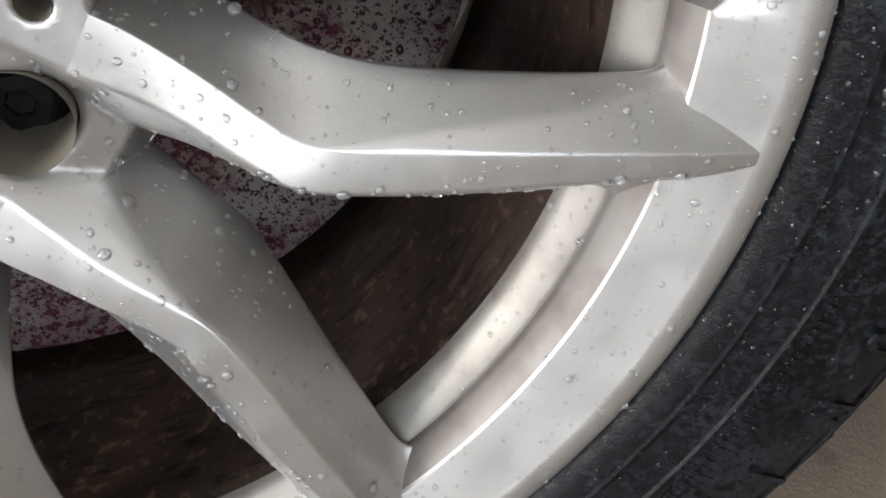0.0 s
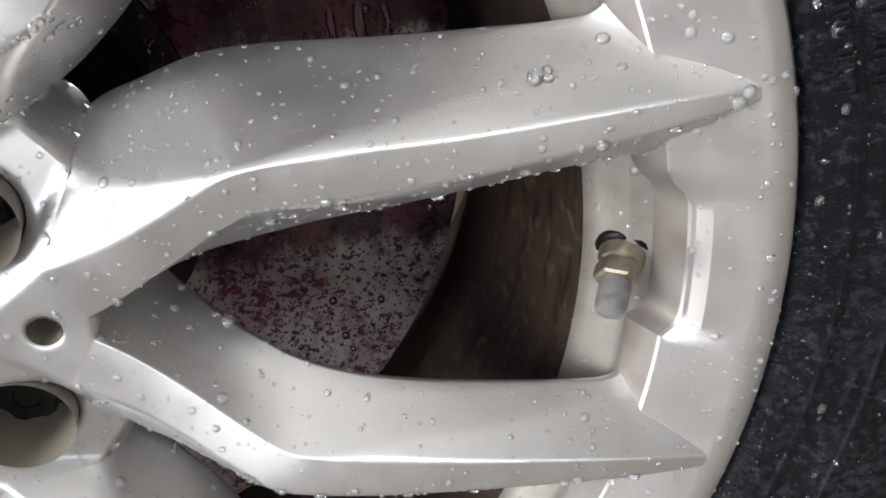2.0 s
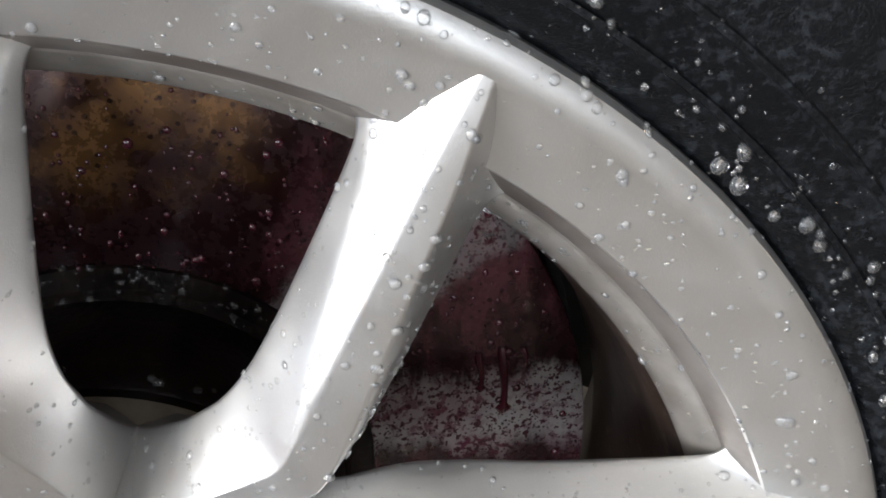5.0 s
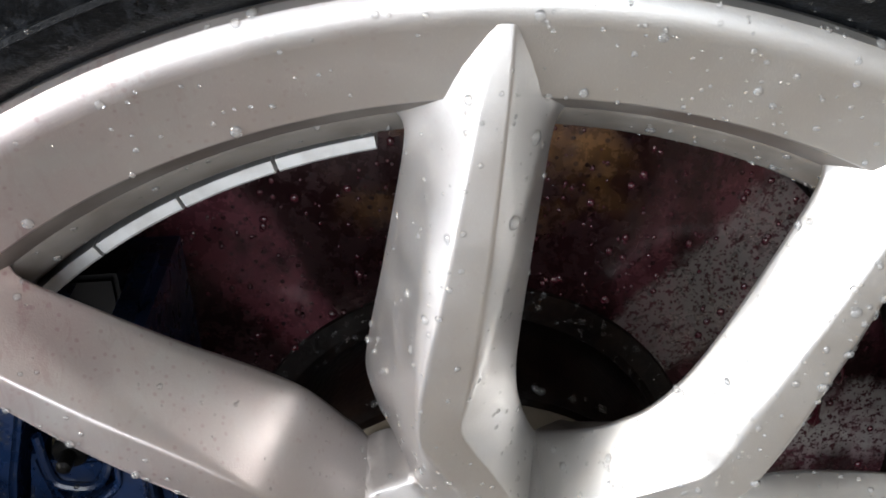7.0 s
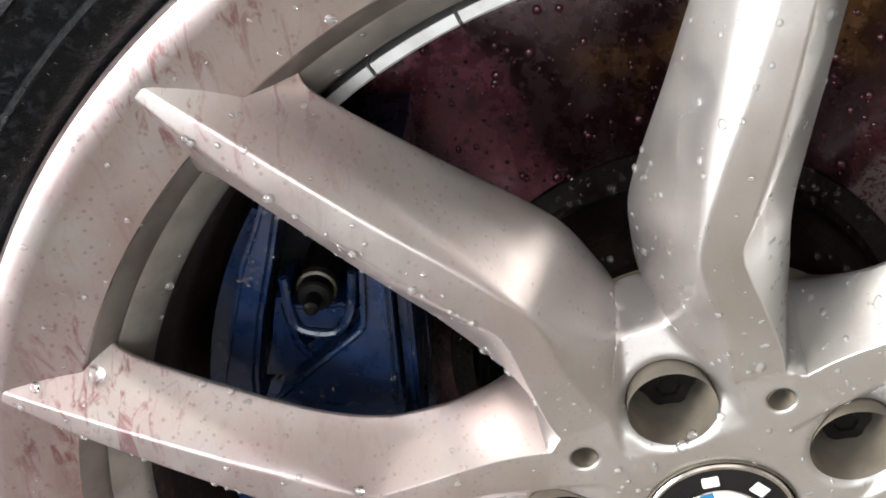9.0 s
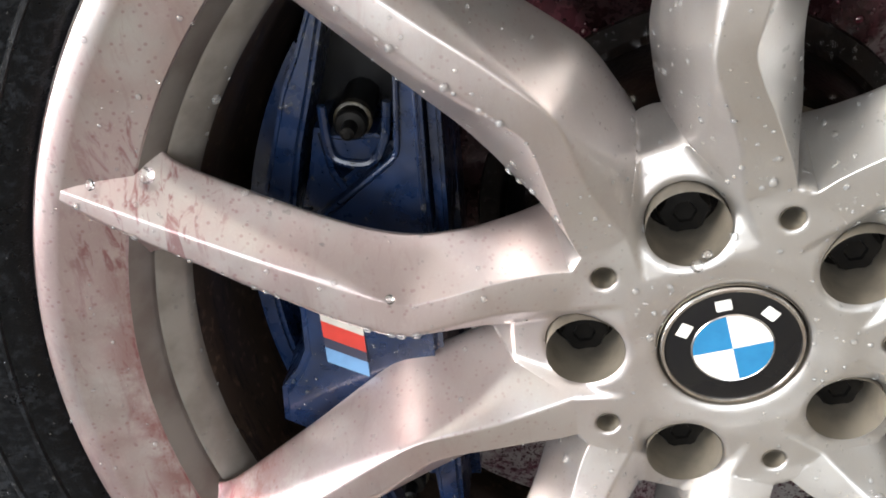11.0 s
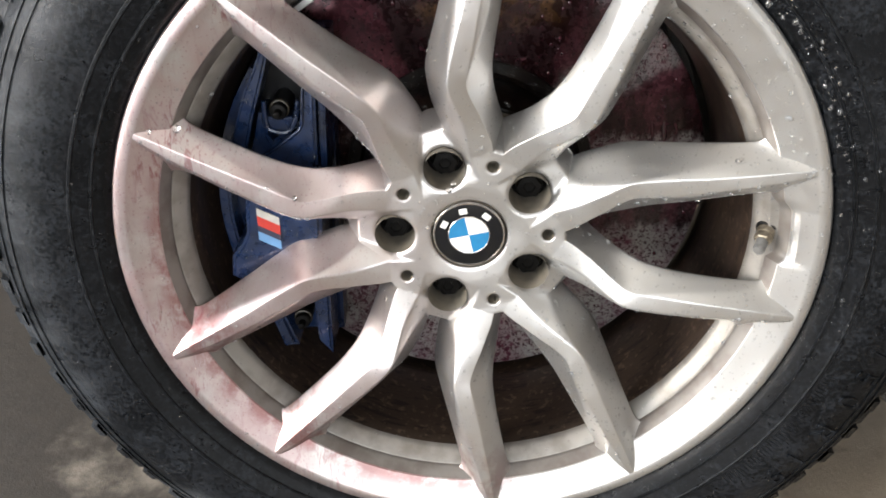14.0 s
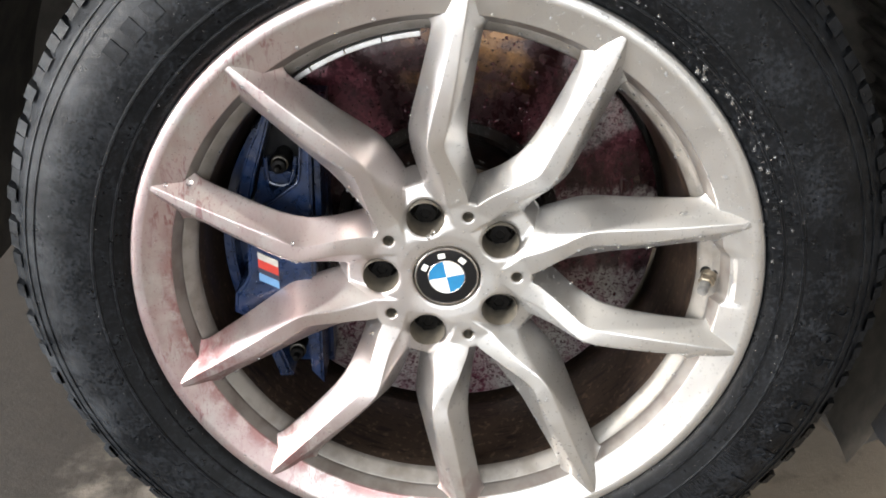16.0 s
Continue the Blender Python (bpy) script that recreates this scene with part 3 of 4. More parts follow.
valve = part("valve_stem", turned([(.0062, -.012), (.0062, .004), (.0058, .0052), (.0050, .0056), (.0050, .0066)], 28), BRASS, wheel, "nickel valve stem with a hexagon nut and grey cap")
valve.matrix_basis = Matrix.Translation(bore) @ turn_v @ Matrix.Scale(1.12, 4)
nut = part("valve_nut", turned([(.0054, .0060), (.0062, .0066), (.0062, .0104), (.0054, .0110), (.0044, .0112)], 6), BRASS, valve, smooth=20)
ferrule = part("valve_cap", turned([(.0040, .0105), (.0042, .0112), (.0042, .0182), (.0036, .0198), (.0022, .0204)], 20), VALVECAP, valve, "grey valve cap")
# black collar that paints the dark of the bore round the valve
seat = part("valve_base", turned([(.0076, -.010), (.0076, .0006), (.0070, .0014), (.0060, .0016)], 28), BOLT, valve, "black collar standing for the dark bore round the valve")

# balance weights stuck inside the barrel
for k in range(4):
    a0, a1 = 130.5 - 8.55 * k, 130.5 - 8.55 * k - 8.2
    v, f = lathe([(.2108, .0420), (.2108, .0560), (.2072, .0560), (.2064, .0552), (.2064, .0428), (.2072, .0420)], 10, True, a0, a1)
    n = len(v)
    f += [tuple(range(6)), tuple(range(n - 6, n))]
    mesh_object("balance_weight", v, f, WEIGHT, wheel, "grey adhesive balance weight")

# lug pockets and bolts
for k in range(5):
    a = UNIT + 36 + 72 * k
    c = polar(LUG_R, a, 0)
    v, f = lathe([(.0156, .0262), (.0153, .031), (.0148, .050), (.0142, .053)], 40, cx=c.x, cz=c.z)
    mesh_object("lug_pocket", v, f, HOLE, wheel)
    bm = bmesh.new()
    ring = []
    prof = [(.0150, .0560), (.0146, .0520), (.0130, .0505), (.0104, .0498), (.0100, .0410), (.0090, .0396), (.0046, .0392), (.0040, .0402), (.0, .0404)]
    m = 24
    rows = []
    for r, d in prof:
        if r == 0:
            rows.append([bm.verts.new((c.x, d, c.z))])
            continue
        row = []
        for j in range(m):
            rr = r * (1.0 if d > .0500 else (1.0 if j % 4 < 2 else 0.90))
            t = 2 * math.pi * j / m
            row.append(bm.verts.new((c.x + rr * math.cos(t), d, c.z + rr * math.sin(t))))
        rows.append(row)
    for p, q in zip(rows, rows[1:]):
        for j in range(m):
            if len(q) == 1:
                bm.faces.new((p[j], p[(j + 1) % m], q[0]))
            else:
                bm.faces.new((p[j], p[(j + 1) % m], q[(j + 1) % m], q[j]))
    part("lug_bolt", bm, BOLT, wheel, "black splined lug bolt", 30)
    c = polar(PIN_R, UNIT + 72 * k, 0)
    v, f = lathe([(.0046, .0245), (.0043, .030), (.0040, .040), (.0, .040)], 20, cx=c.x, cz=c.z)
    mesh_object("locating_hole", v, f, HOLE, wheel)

# centre cap
TIP = 13.0     # degrees by which the emblem is turned
v, f = lathe([(.0278, .034), (.0278, .0262), (.0272, .0254), (.0262, .0254), (.0258, .0262)], 64)
cap = mesh_object("centre_cap", v, f, CHROME, wheel, "round centre cap with black ring and blue and white quarters")
v, f = lathe([(.0259, .0262), (.0220, .0256), (.0160, .0254)], 64)
mesh_object("black_ring", v, f, BLACK, cap)
v, f = lathe([(.0160, .0254), (.0157, .0251), (.0153, .0253)], 64)
mesh_object("thin_ring", v, f, CHROME, cap)
for q in range(4):
    bm = bmesh.new()
    c0 = bm.verts.new((0, .0251, 0))
    arc = [bm.verts.new(polar(.0154, TIP + 90 * q + 90 * j / 12, .0253)) for j in range(13)]
    for p, r in zip(arc, arc[1:]):
        bm.faces.new((c0, p, r))
    part("quarter", bm, WHITE if q % 2 == 0 else SKYBLUE, cap)
for a in (90 + TIP + 52, 90 + TIP, 90 + TIP - 52):
    bm = box_bm(.0062, .0007, .0048, .0003)
    ob = part("mark_bar", bm, WHITE, cap, "plain silver mark")
    ob.matrix_basis = Matrix.Translation(polar(.0207, a, .0252)) @ Matrix.Rotation(-radians(a - 90), 4, 'Y')

# ---- tyre ----
tyre = thing("tyre", "wet black rubber tyre with worn blocky tread shoulder", "tyre", (0, 0, ZC))
SIDE = [(.2530, .0145), (.2600, .0105), (.2640, .0060), (.2665, .0020), (.2700, -.0010), (.2760, -.0035), (.2764, -.0050), (.2780, -.0050), (.2784, -.0042), (.2900, -.0085),
        (.2906, -.0098), (.2924, -.0098), (.2930, -.0092), (.3060, -.0112), (.3200, -.0108), (.3330, -.0070), (.3400, -.0030), (.3404, -.0042), (.3424, -.0032), (.3428, -.0012),
        (.3490, .0030), (.3494, .0018), (.3514, .0032), (.3518, .0060), (.3580, .0120), (.3635, .0190)]
TREAD = [(.3635, .0190), (.3665, .030), (.3690, .050), (.3705, .090), (.3712, .130), (.3705, .170), (.3690, .205), (.3640, .235), (.345, .262), (.30, .268), (.262, .245), (.250, .232)]
v, f = lathe(SIDE, 256)
mesh_object("sidewall", v, f, RUBBER, tyre)
v, f = lathe(TREAD, 160)
mesh_object("tread_base", v, f, RUBBER, tyre)

# ---- brake ----
disc = thing("brake_disc", "wet steel brake disc with purple film and grey speckled patches", "brake disc", (0, 0, ZC))
v, f = lathe([(.096, .1340), (.098, .1305), (.150, .1300), (.194, .1300), (.1968, .1308), (.1975, .133), (.1975, .160), (.12, .160)], 160)
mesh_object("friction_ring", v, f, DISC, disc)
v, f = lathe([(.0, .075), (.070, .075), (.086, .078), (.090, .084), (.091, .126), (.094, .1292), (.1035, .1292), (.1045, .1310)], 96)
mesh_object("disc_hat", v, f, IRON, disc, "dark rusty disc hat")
dish = thing("dust_shield", "dark steel shield behind the brake disc", "shield", (0, 0, ZC))
v, f = lathe([(.0, .180), (.19, .182), (.203, .178), (.204, .186), (.0, .19)], 96)
mesh_object("plate", v, f, LINER, dish)

caliper = thing("brake_caliper", "blue painted brake caliper with a striped badge", "brake caliper", (0, 0, ZC))


def ring_arc(r, a0, a1, n=18):
    return [(r * math.cos(radians(a)), r * math.sin(radians(a))) for a in np.linspace(a0, a1, n)]


part("body", extrude_outline(ring_arc(.2005, 138, 224, 28) + [(-.110, -.139), (-.110, .134)], .098, .178, .005, 3), BLUE, caliper)
part("outer_rib", extrude_outline(ring_arc(.2020, 146, 214, 24) + ring_arc(.1930, 214, 146, 24), .076, .110, .002, 2), BLUE, caliper)
# the raised bridge that carries the badge, its shoulder wider below
part("bridge", extrude_outline([(-.1150, .0400), (-.1520, .0400), (-.1680, .0300), (-.1728, .0210), (-.1748, -.0120), (-.1795, -.0215), (-.1880, -.0320), (-.1895, -.0500),
                                (-.1650, -.0640), (-.1150, -.0600)], .0405, .100, .0035, 3), BLUE, caliper)
# upper window: a broad sloping rib, a deep pocket with a cup round the bolt, and a flat cheek edged by a bead
part("sloping_rib", extrude_outline([(-.1510, .1400), (-.1400, .1370), (-.1495, .1292), (-.1573, .1027), (-.1651, .0784), (-.1714, .0521), (-.1735, .0330), (-.1880, .0330),
                                     (-.1853, .0526), (-.1783, .0742), (-.1695, .1011), (-.1622, .1156), (-.1549, .1335)], .0545, .108, .0022, 3), BLUE, caliper)
CHEEK = [(-.1205, .1390), (-.1235, .1114), (-.1262, .0800), (-.1275, .0755), (-.1305, .0718), (-.1558, .0517), (-.1640, .0440)]
part("cheek", extrude_outline(CHEEK + [(-.1640, .0330), (-.1160, .0330), (-.1165, .0528), (-.1155, .1069), (-.1130, .1390)], .0515, .108, .0014, 2), BLUE, caliper)
part("outer_edge", extrude_outline([(-.1140, .1360), (-.1090, .1360), (-.1105, .0300), (-.1155, .0300)], .0580, .108, .0016, 2), BLUE, caliper)


def strand(points, r, d, sides=8, sub=4):
    """A round bead along a line of places (x, z) at one depth."""
    line = smooth_line([(x, z) for x, z in points], sub)
    bm = bmesh.new()
    rows = []
    for i, q in enumerate(line):
        along = line[min(i + 1, len(line) - 1)] - line[max(i - 1, 0)]
        along = along / (np.linalg.norm(along) or 1)
        side = np.array([-along[1], along[0]])
        row = []
        for j in range(sides):
            t = 2 * math.pi * j / sides
            o = q + side * r * math.cos(t)
            row.append(bm.verts.new((o[0], d + r * math.sin(t), o[1])))
        rows.append(row)
    for p, q in zip(rows, rows[1:]):
        for j in range(sides):
            bm.faces.new((p[j], p[(j + 1) % sides], q[(j + 1) % sides], q[j]))
    bm.faces.new(rows[0])
    bm.faces.new(rows[-1])
    return bm


part("bead", strand([(x - .0004, z) for x, z in CHEEK], .0011, .0512), BLUE, caliper)
part("edge_bead", strand([(-.1172, .1370), (-.1180, .1069), (-.1190, .0528), (-.1192, .0340)], .0008, .0514), BLUE, caliper)
# black plate at the pocket's back, its shade put into the colour
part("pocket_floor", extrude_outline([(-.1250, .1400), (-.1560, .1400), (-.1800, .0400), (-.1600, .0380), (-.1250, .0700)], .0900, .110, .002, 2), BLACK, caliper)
part("channel_floor", extrude_outline([(-.1290, .0760), (-.1310, .0640), (-.1620, .0400), (-.1700, .0420), (-.1560, .0560), (-.1390, .0690)], .0640, .100, .0016, 2), BLUE, caliper)
part("blade", extrude_outline([(-.1605, .0830), (-.1570, .0830), (-.1545, .0640), (-.1505, .0560), (-.1600, .0470), (-.1700, .0480), (-.1650, .0640)], .0600, .100, .002, 2), BLUE, caliper)
cup = [(-.1557, .0930), (-.1553, .0769), (-.1520, .0696), (-.1396, .0680), (-.1328, .0778), (-.1299, .0941)]
part("bolt_cup", strand(cup, .0019, .0600), BLUE, caliper)
part("cup_floor", extrude_outline([(-.1550, .0800), (-.1520, .0696), (-.1396, .0680), (-.1328, .0778), (-.1360, .0800), (-.1480, .0790)], .0605, .090, .0012, 2), BLUE, caliper)
# lower window, in the shade of the spokes
part("lower_rib", extrude_outline([(-.1780, -.0600), (-.1690, -.0560), (-.1440, -.1300), (-.1560, -.1320)], .0600, .108, .003, 3), BLUE, caliper)
part("lower_wall", extrude_outline([(-.1150, -.0560), (-.1300, -.0560), (-.1260, -.1250), (-.1150, -.1380)], .0600, .110, .0025, 3), BLUE, caliper)
for (x, z) in ((-.1450, .0850), (-.1390, -.1040)):
    bolt = part("caliper_bolt", turned([(.0074, -.030), (.0074, .006), (.0072, .0080), (.0066, .0084), (.0066, .0130), (.0058, .0140), (.0030, .0144), (.0028, .0215), (.0014, .0225)], 18), BOLT, caliper, "black bolt with worn brassy tip")
    bolt.matrix_basis = Matrix.Translation((x, .072, z)) @ Matrix.Rotation(radians(90), 4, 'X')
    ferrule_ring = part("bolt_ring", turned([(.0078, .0), (.0078, .0035), (.0070, .0040)], 18), OLDBRASS, bolt, "worn brassy ring")
    ferrule_ring.matrix_basis = Matrix.Translation((0, 0, .0045))
# the striped badge
bx, top = -.1645, .0130
for name, m, z0, z1 in (("pale_stripe", PALE, .0, .0066), ("red_stripe", RED, .0066, .0150), ("navy_stripe", NAVY, .0150, .0202), ("blue_stripe", LIGHTBLUE, .0202, .0280)):
    part(name, extrude_outline([(bx, top - z0), (bx + .0172, top - z0 - .0083), (bx + .0172, top - z1 - .0083), (bx, top - z1)], .0396, .0420), m, caliper, smooth=0)

# ---- car body round the wheel ----
car = thing("car_body", "dark car wheel arch with black ribbed plastic liner", "car", (0, 0, 0))
v, f = lathe([(.440, .045), (.445, .10), (.447, .28), (.40, .33), (.20, .35), (.0, .35)], 60, a0=-28, a1=187)
liner = mesh_object("wheel_arch_liner", v, f, LINER, car, "black textured plastic liner")
liner.location = (0, 0, ZC)
for j in range(14):
    a = 4 + 3.0 * j
    bm = box_bm(.010, .16, .006, .0015, 1)
    rib = part("liner_rib", bm, LINER, liner)
    rib.matrix_basis = Matrix.Translation(polar(.438, a, .19)) @ Matrix.Rotation(-radians(a), 4, 'Y')
# outer skin round the opening
verts, faces = [], []
for j in range(61):
    a = radians(-22 + 209 * j / 60)
    for r, d in ((.436, .050), (.434, .030), (.438, .018), (.452, .012), (.500, .004), (.560, .020)):
        verts.append((r * math.cos(a), d, r * math.sin(a)))
for j in range(60):
    for i in range(5):
        faces.append((j * 6 + i, j * 6 + i + 1, (j + 1) * 6 + i + 1, (j + 1) * 6 + i))
fender = mesh_object("fender", verts, faces, PAINT, car, "dark grey painted fender lip")
fender.location = (0, 0, ZC)
# flap behind the wheel
bm = extrude_outline([(.425, -.150), (.520, -.170), (.528, -.300), (.518, -.325), (.492, -.338), (.468, -.332), (.440, -.300), (.425, -.255)], .235, .262, .006, 3)
flap = part("mud_flap", bm, LINER, car, "dark plastic flap")
flap.location = (0, 0, ZC)
sill = part("underbody", box_bm(3.6, 1.5, .10, .02), LINER, car)
sill.location = (1.35, 1.12, .30)
shell = part("body_shell", box_bm(4.4, 1.55, .85, .12, 4), PAINT, car)
shell.location = (1.25, 1.15, 1.25)

# ---- tyre details ----
block = None
for j in range(150):
    a = 2.4 * j
    if block is None:
        bm = bmesh.new()
        outline = [(-.0062, .010), (.0062, .010), (.0068, .042), (-.0056, .042)]
        lo = [bm.verts.new((t, d, -.006 + (.0 if d < .02 else .003))) for t, d in outline]
        hi = [bm.verts.new((t * .94, d + (.006 if d < .02 else 0), .0030 if d < .02 else .0062)) for t, d in outline]
        bm.faces.new(hi)
        for q in range(4):
            bm.faces.new((lo[q], lo[(q + 1) % 4], hi[(q + 1) % 4], hi[q]))
        ob = part("tread_block", bm, RUBBER, tyre, smooth=0)
        block = ob.data
    else:
        ob = new("tread_block", block)
        ob.parent = tyre
    lift = (0.0, .0012, -.0006)[j % 3]
    ob.matrix_basis = Matrix.Translation(polar(.3650 + lift, a, .004 * (j % 2))) @ Matrix.Rotation(-radians(a - 90), 4, 'Y')


def raised(name, w, h, r, a, d, tilt=0.0, deep=.0012):
    ob = part(name, box_bm(w, deep, h, .0003, 1), RUBBER, tyre, smooth=0)
    ob.matrix_basis = Matrix.Translation(polar(r, a, d)) @ Matrix.Rotation(-radians(a - 90), 4, 'Y') @ Matrix.Rotation(radians(tilt), 4, 'X')
    return ob


# the maker's mark as plain bars, the size in figures, small rows of bars
for j in range(7):
    a = 140.5 - 4.05 * j
    raised("raised_bar", .0125, .0165, .3205, a, -.0108, -4, .0010)
for ch, a in zip("265/50R19", (-1.2, -5.6, -10.0, -14.2, -18.3, -22.7, -28.6, -34.4, -38.6)):
    cu = bpy.data.curves.new("figure", 'FONT')
    cu.body, cu.size, cu.extrude, cu.align_x, cu.align_y = ch, .026, .0009, 'CENTER', 'CENTER'
    cu.materials.append(RUBBER)
    fig = new("figure", cu)
    fig.parent = tyre
    fig.matrix_basis = Matrix.Translation(polar(.3245, a, -.0104)) @ Matrix.Rotation(-radians(a - 90), 4, 'Y') @ Matrix.Rotation(radians(90 - 8), 4, 'X')
for j in range(22):
    a = 24.5 - 0.48 * j
    for r in (.2735, .2812):
        if (j * 7 + int(r * 1e4)) % 5:
            raised("raised_bar", .0013, .0036, r, a, -.0044 if r < .28 else -.0064, 12, .0006)
for j in range(40):
    a = -44 + 0.62 * j
    raised("raised_bar", .0011, .010, .3005, a, -.0104, 6, .0006)


# ---- water ----
rng = random.Random(7)


def surface_points(obs, count, keep):
    """Random places on the outward faces of some parts of a thing: place and normal, in the thing's space."""
    tris, areas = [], []
    for ob in obs:
        me, m = ob.data, ob.matrix_basis
        me.calc_loop_triangles()
        co = [m @ v.co for v in me.vertices]
        for t in me.loop_triangles:
            a, b, c = (co[i] for i in t.vertices)
            n = (b - a).cross(c - a)
            area = n.length / 2
            if area < 1e-12:
                continue
            n.normalize()
            if n.y > 0:
                n = -n
            if n.y > -0.15:
                continue
            tris.append((a, b, c, n))
            areas.append(area)
    cum = np.cumsum(areas)
    out = []
    while len(out) < count:
        a, b, c, n = tris[int(np.searchsorted(cum, rng.random() * cum[-1]))]
        u, w = rng.random(), rng.random()
        if u + w > 1:
            u, w = 1 - u, 1 - w
        p = a + (b - a) * u + (c - a) * w
        if rng.random() < keep(p):
            out.append((p, n))
    return out


def add_drop(verts, faces, p, n, r, flat=0.55, rings=4, seg=10, sag=0.0):
    q = n.to_track_quat('Z', 'Y').to_matrix()
    i0 = len(verts)
    sx, sy = 1 + rng.uniform(-.12, .12), 1 + rng.uniform(-.12, .12)
    verts.append(tuple(p + n * (r * flat)))
    for i in range(1, rings + 1):
        t = i / rings * math.pi * 0.52
        for j in range(seg):
            a = 2 * math.pi * j / seg
            v = q @ Vector((math.cos(a) * math.sin(t) * r * sx, math.sin(a) * math.sin(t) * r * sy, math.cos(t) * r * flat))
            v.z -= sag * r * math.sin(t) ** 2 * (1 if v.z < 0 else 0.2)
            verts.append(tuple(p + v))
    for j in range(seg):
        faces.append((i0, i0 + 1 + j, i0 + 1 + (j + 1) % seg))
    for i in range(rings - 1):
        for j in range(seg):
            a, b = i0 + 1 + i * seg + j, i0 + 1 + i * seg + (j + 1) % seg
            faces.append((a, a + seg, b + seg, b))
    faces.append(tuple(i0 + 1 + (rings - 1) * seg + j for j in reversed(range(seg))))


def drop_object(name, label, points, sizes, material, flat=0.55, sag=0.15):
    verts, faces = [], []
    for (p, n), r in zip(points, sizes):
        add_drop(verts, faces, p, n, r, flat, (4 if r < .0012 else 6) if r > .0009 else 3, 18 if r > .0012 else 8, sag)
    me = bpy.data.meshes.new(name)
    me.from_pydata(verts, [], faces)
    me.materials.append(material)
    me.shade_smooth()
    ob = new(name, me)
    ob.location = (0, 0, ZC)
    tagged(ob, label, "water drops", kind="stuff")
    return ob


def size(lo, mid, hi):
    return min(hi, max(lo, rng.lognormvariate(math.log(mid), 0.45)))


face_parts = [o for o in wheel.children if o.name.split(".")[0] in ("spoke", "hub_face", "rim_flange", "rim_inner_ring")]
pts_w = surface_points(face_parts, 6400, lambda p: (0.95 if p.x > 0.03 else 0.40 if p.x > -0.05 else 0.22) * (1.0 if p.z > -0.16 else 0.7))
drop_object("water_beads", "clear water beads on the silver wheel face", pts_w, [size(.00026, .00060, .0022) for _ in pts_w], WATER)
# larger drops that cling to the spokes' lower edges
edge = []
for k, s, table in ((0, 1, RIDGE_IN), (0, -1, RIDGE_OUT), (1, -1, RIDGE_OUT), (2, 1, RIDGE_OUT), (2, -1, RIDGE_IN), (4, 1, RIDGE_IN)):
    line = smooth_line([polar(*p) for p in table], 6)
    for i in range(30):
        p = Vector(line[rng.randrange(22, 66)])
        p.z *= s
        low = Matrix.Rotation(-radians(UNIT + 72 * k), 3, 'Y') @ p
        edge.append((low + Vector((0, .0006, 0)), (Vector((0, -0.8, -0.6)) + Vector((rng.uniform(-.3, .3), 0, 0))).normalized()))
drop_object("edge_drops", "clear drops hanging along the spoke edges", edge, [size(.0005, .0009, .0018) for _ in edge], WATER, 0.8, 0.2)
big = [(polar(.2274, 154.4 + UNIT, .0065), .0034), (polar(.2439, 156.0 + UNIT, -.0005), .0020), (polar(.1336, 161.2 + UNIT, .0052), .0020), (polar(.1372, 90.2 + UNIT, .0075), .0021),
       (polar(.2072, 87.3 + UNIT, .0012), .0017), (polar(.2029, 19.3 + UNIT, .0087), .0024), (polar(.206, 19.0 + UNIT, .0085), .0018), (polar(.0420, 110 + UNIT, .0243), .0024), (polar(.0455, 104 + UNIT, .0243), .0021)]
drop_object("large_drops", "large clear drops on the wheel spokes", [(p, Vector((0, -0.85, 0.5)).normalized()) for p, r in big], [r * .9 for p, r in big], CLEAR, 0.7, 0.2)
side = [o for o in tyre.children if o.name == "sidewall"]
pts_t = surface_points(side, 2600, lambda p: (1.0 if p.length < .30 else 0.25) * (1.0 if p.x > 0.05 else 0.25))
drop_object("tyre_beads", "clear water beads on the black tyre sidewall", pts_t, [size(.00018, .00034, .0013) for _ in pts_t], CLEAR)
ring = []
for i in range(90):
    a, r = rng.gauss(48, 20), rng.uniform(.2668, .2840)
    ring.append((polar(r, a, -.0006 - (r - .2668) * .32), (Vector((0, -1, 0)) + polar(.25, a, 0)).normalized()))
drop_object("tyre_drops", "large clear drops on the tyre beside the rim", ring, [size(.0006, .0011, .0024) for _ in ring], CLEAR, 0.7)

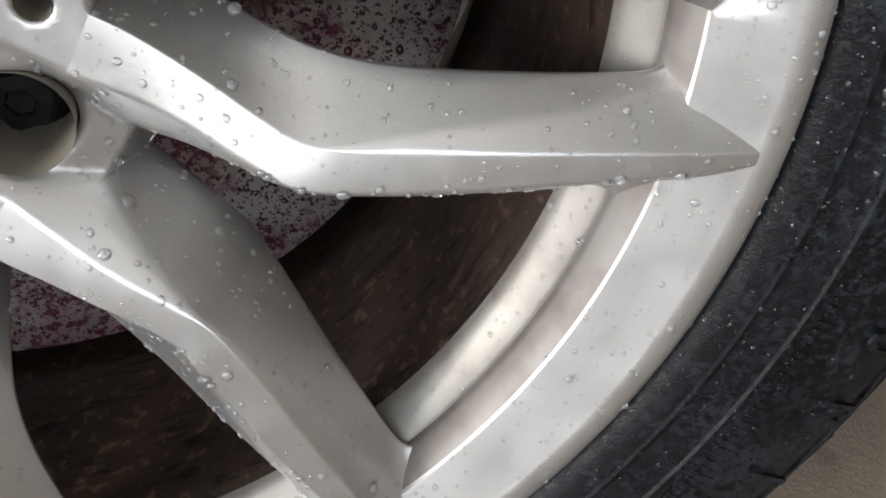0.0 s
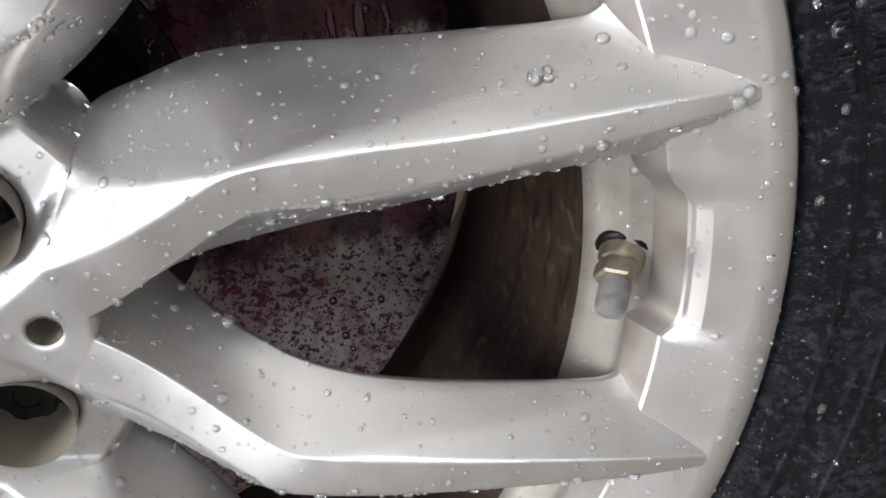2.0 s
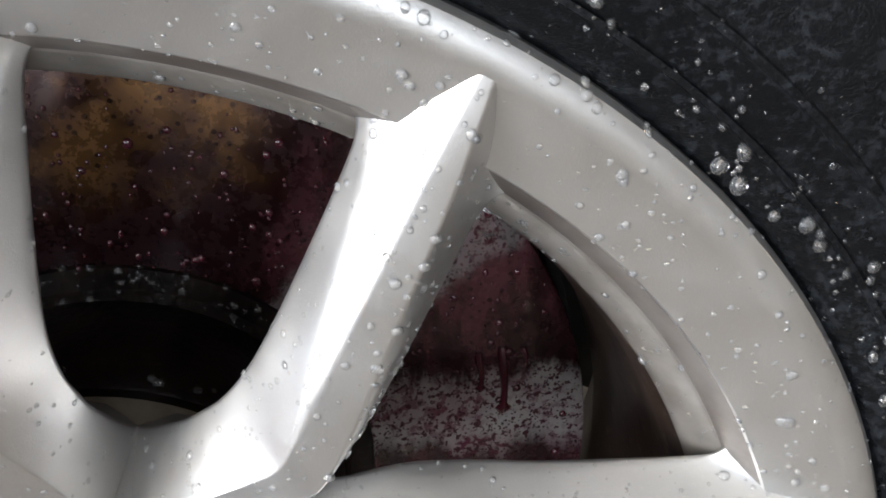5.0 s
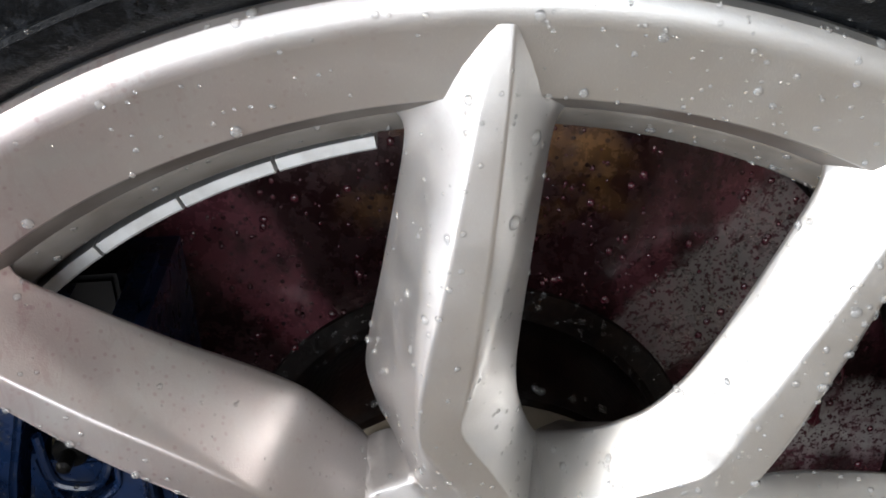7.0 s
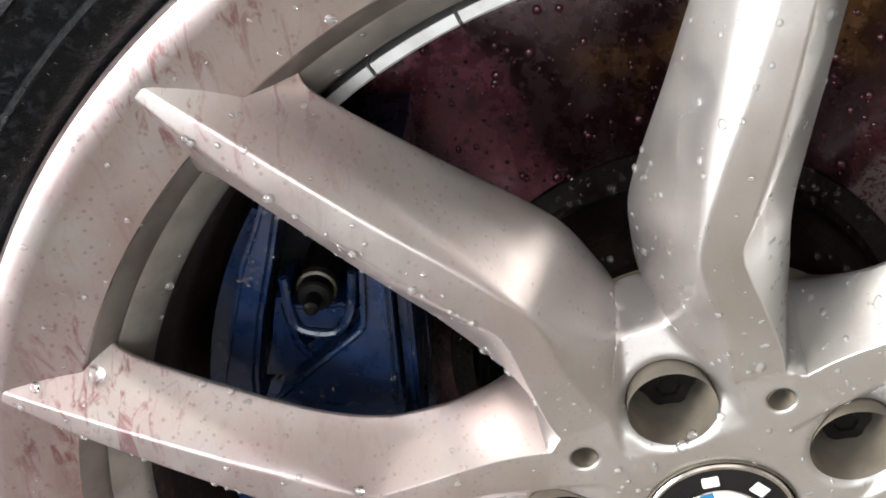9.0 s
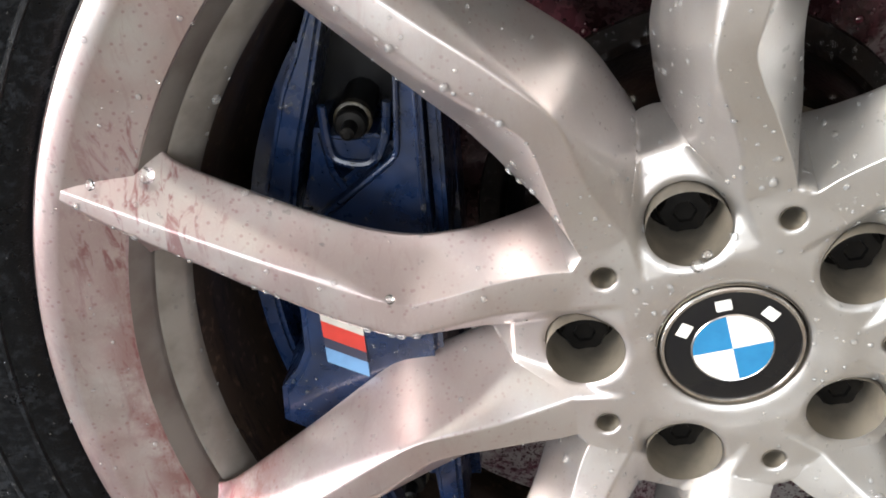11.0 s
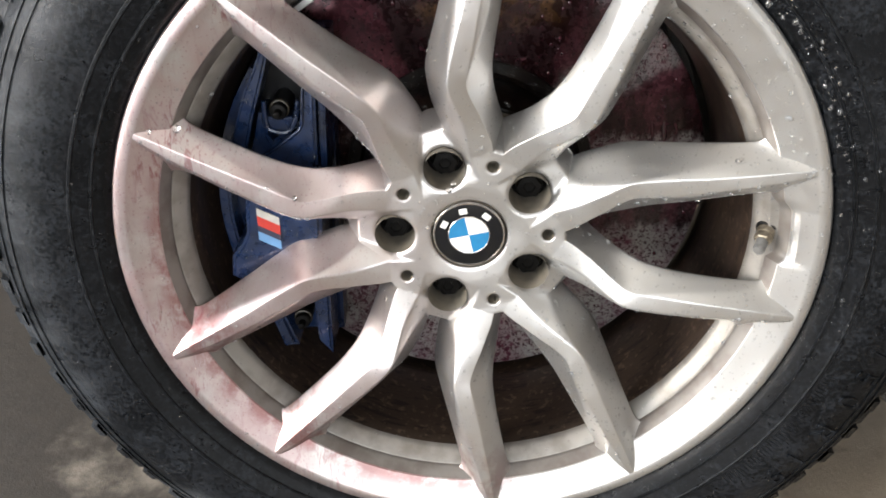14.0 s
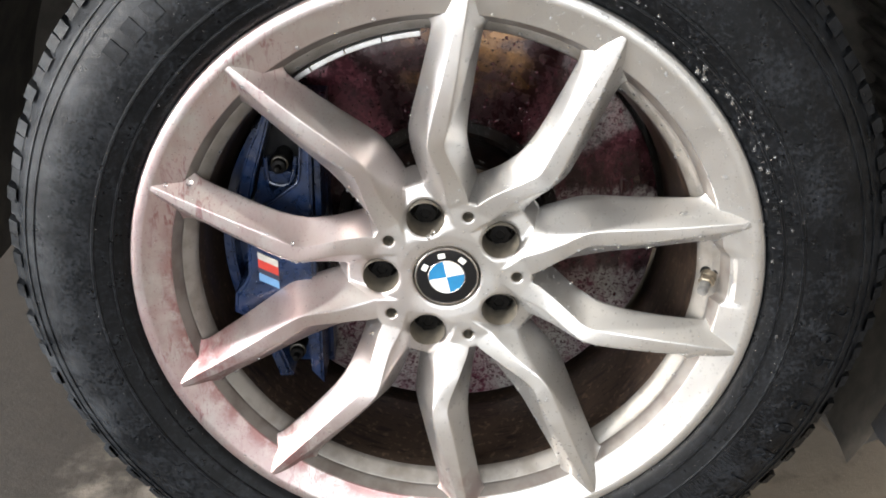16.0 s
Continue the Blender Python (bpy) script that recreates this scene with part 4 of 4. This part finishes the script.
cal_parts = [o for o in caliper.children if o.data.materials[0] == BLUE]
pts_c = surface_points(cal_parts, 420, lambda p: 1.0 if p.y < .07 else 0.3)
rib_part = [o for o in caliper.children if o.name == "sloping_rib"]
pts_c += surface_points(rib_part, 60, lambda p: 1.0 if p.z > .094 and p.y < .057 else 0.0)
drop_object("caliper_beads", "clear water beads on the blue caliper", pts_c, [size(.0003, .0006, .0013) for _ in pts_c], CLEAR)

hat = [o for o in disc.children if o.name == "disc_hat"]
pts_h = surface_points(hat, 260, lambda p: 1.0 if math.hypot(p.x, p.z) > .088 and p.z > 0 else 0.0)
drop_object("hat_beads", "clear water beads on the dark disc hat", pts_h, [size(.0004, .0008, .0016) for _ in pts_h], CLEAR)

PURPLE = mat("purple_wet_drops", (0.05, 0.010, 0.016), 0.06, 0.0, 0.5)
beads = []
for i in range(1000):
    a, r = rng.uniform(-60, 150), math.sqrt(rng.uniform(.103 ** 2, .194 ** 2))
    p = polar(r, a, .1298)
    if p.z < 0.03 and rng.random() < 0.75:
        continue
    beads.append((p, Vector((0, -1, 0))))
drop_object("disc_beads", "dark purple drops clinging to the brake disc", beads, [size(.0003, .0007, .0018) for _ in beads], PURPLE, 0.7, 0.3)
# runs of purple cleaner on the disc
for x, z0, z1, w in ((.1600, .052, .0175, .0026), (.1500, .050, .0300, .0019), (.1690, .051, .0405, .0018)):
    bm = bmesh.new()
    rows, m = [], 8
    for i in range(15):
        t = i / 14
        z = z0 + (z1 - z0) * t
        ww = w * (0.75 + 0.15 * math.sin(7 * t) + (0.55 if t > .86 else 0)) * (0.35 if i == 14 else 1)
        xx = x + .0007 * math.sin(5 * t + z0 * 90)
        rows.append([bm.verts.new((xx + ww * math.cos(math.pi * j / (m - 1)), .1300 - .0009 * math.sin(math.pi * j / (m - 1)), z)) for j in range(m)])
    for p, q in zip(rows, rows[1:]):
        for j in range(m - 1):
            bm.faces.new((p[j], p[j + 1], q[j + 1], q[j]))
    bm.faces.new(rows[0])
    bm.faces.new(rows[-1])
    ob = part("cleaner_run", bm, PURPLE)
    ob.location = (0, 0, ZC)
    tagged(ob, "dark purple run of wheel cleaner on the disc", "liquid run", "runs on the disc")
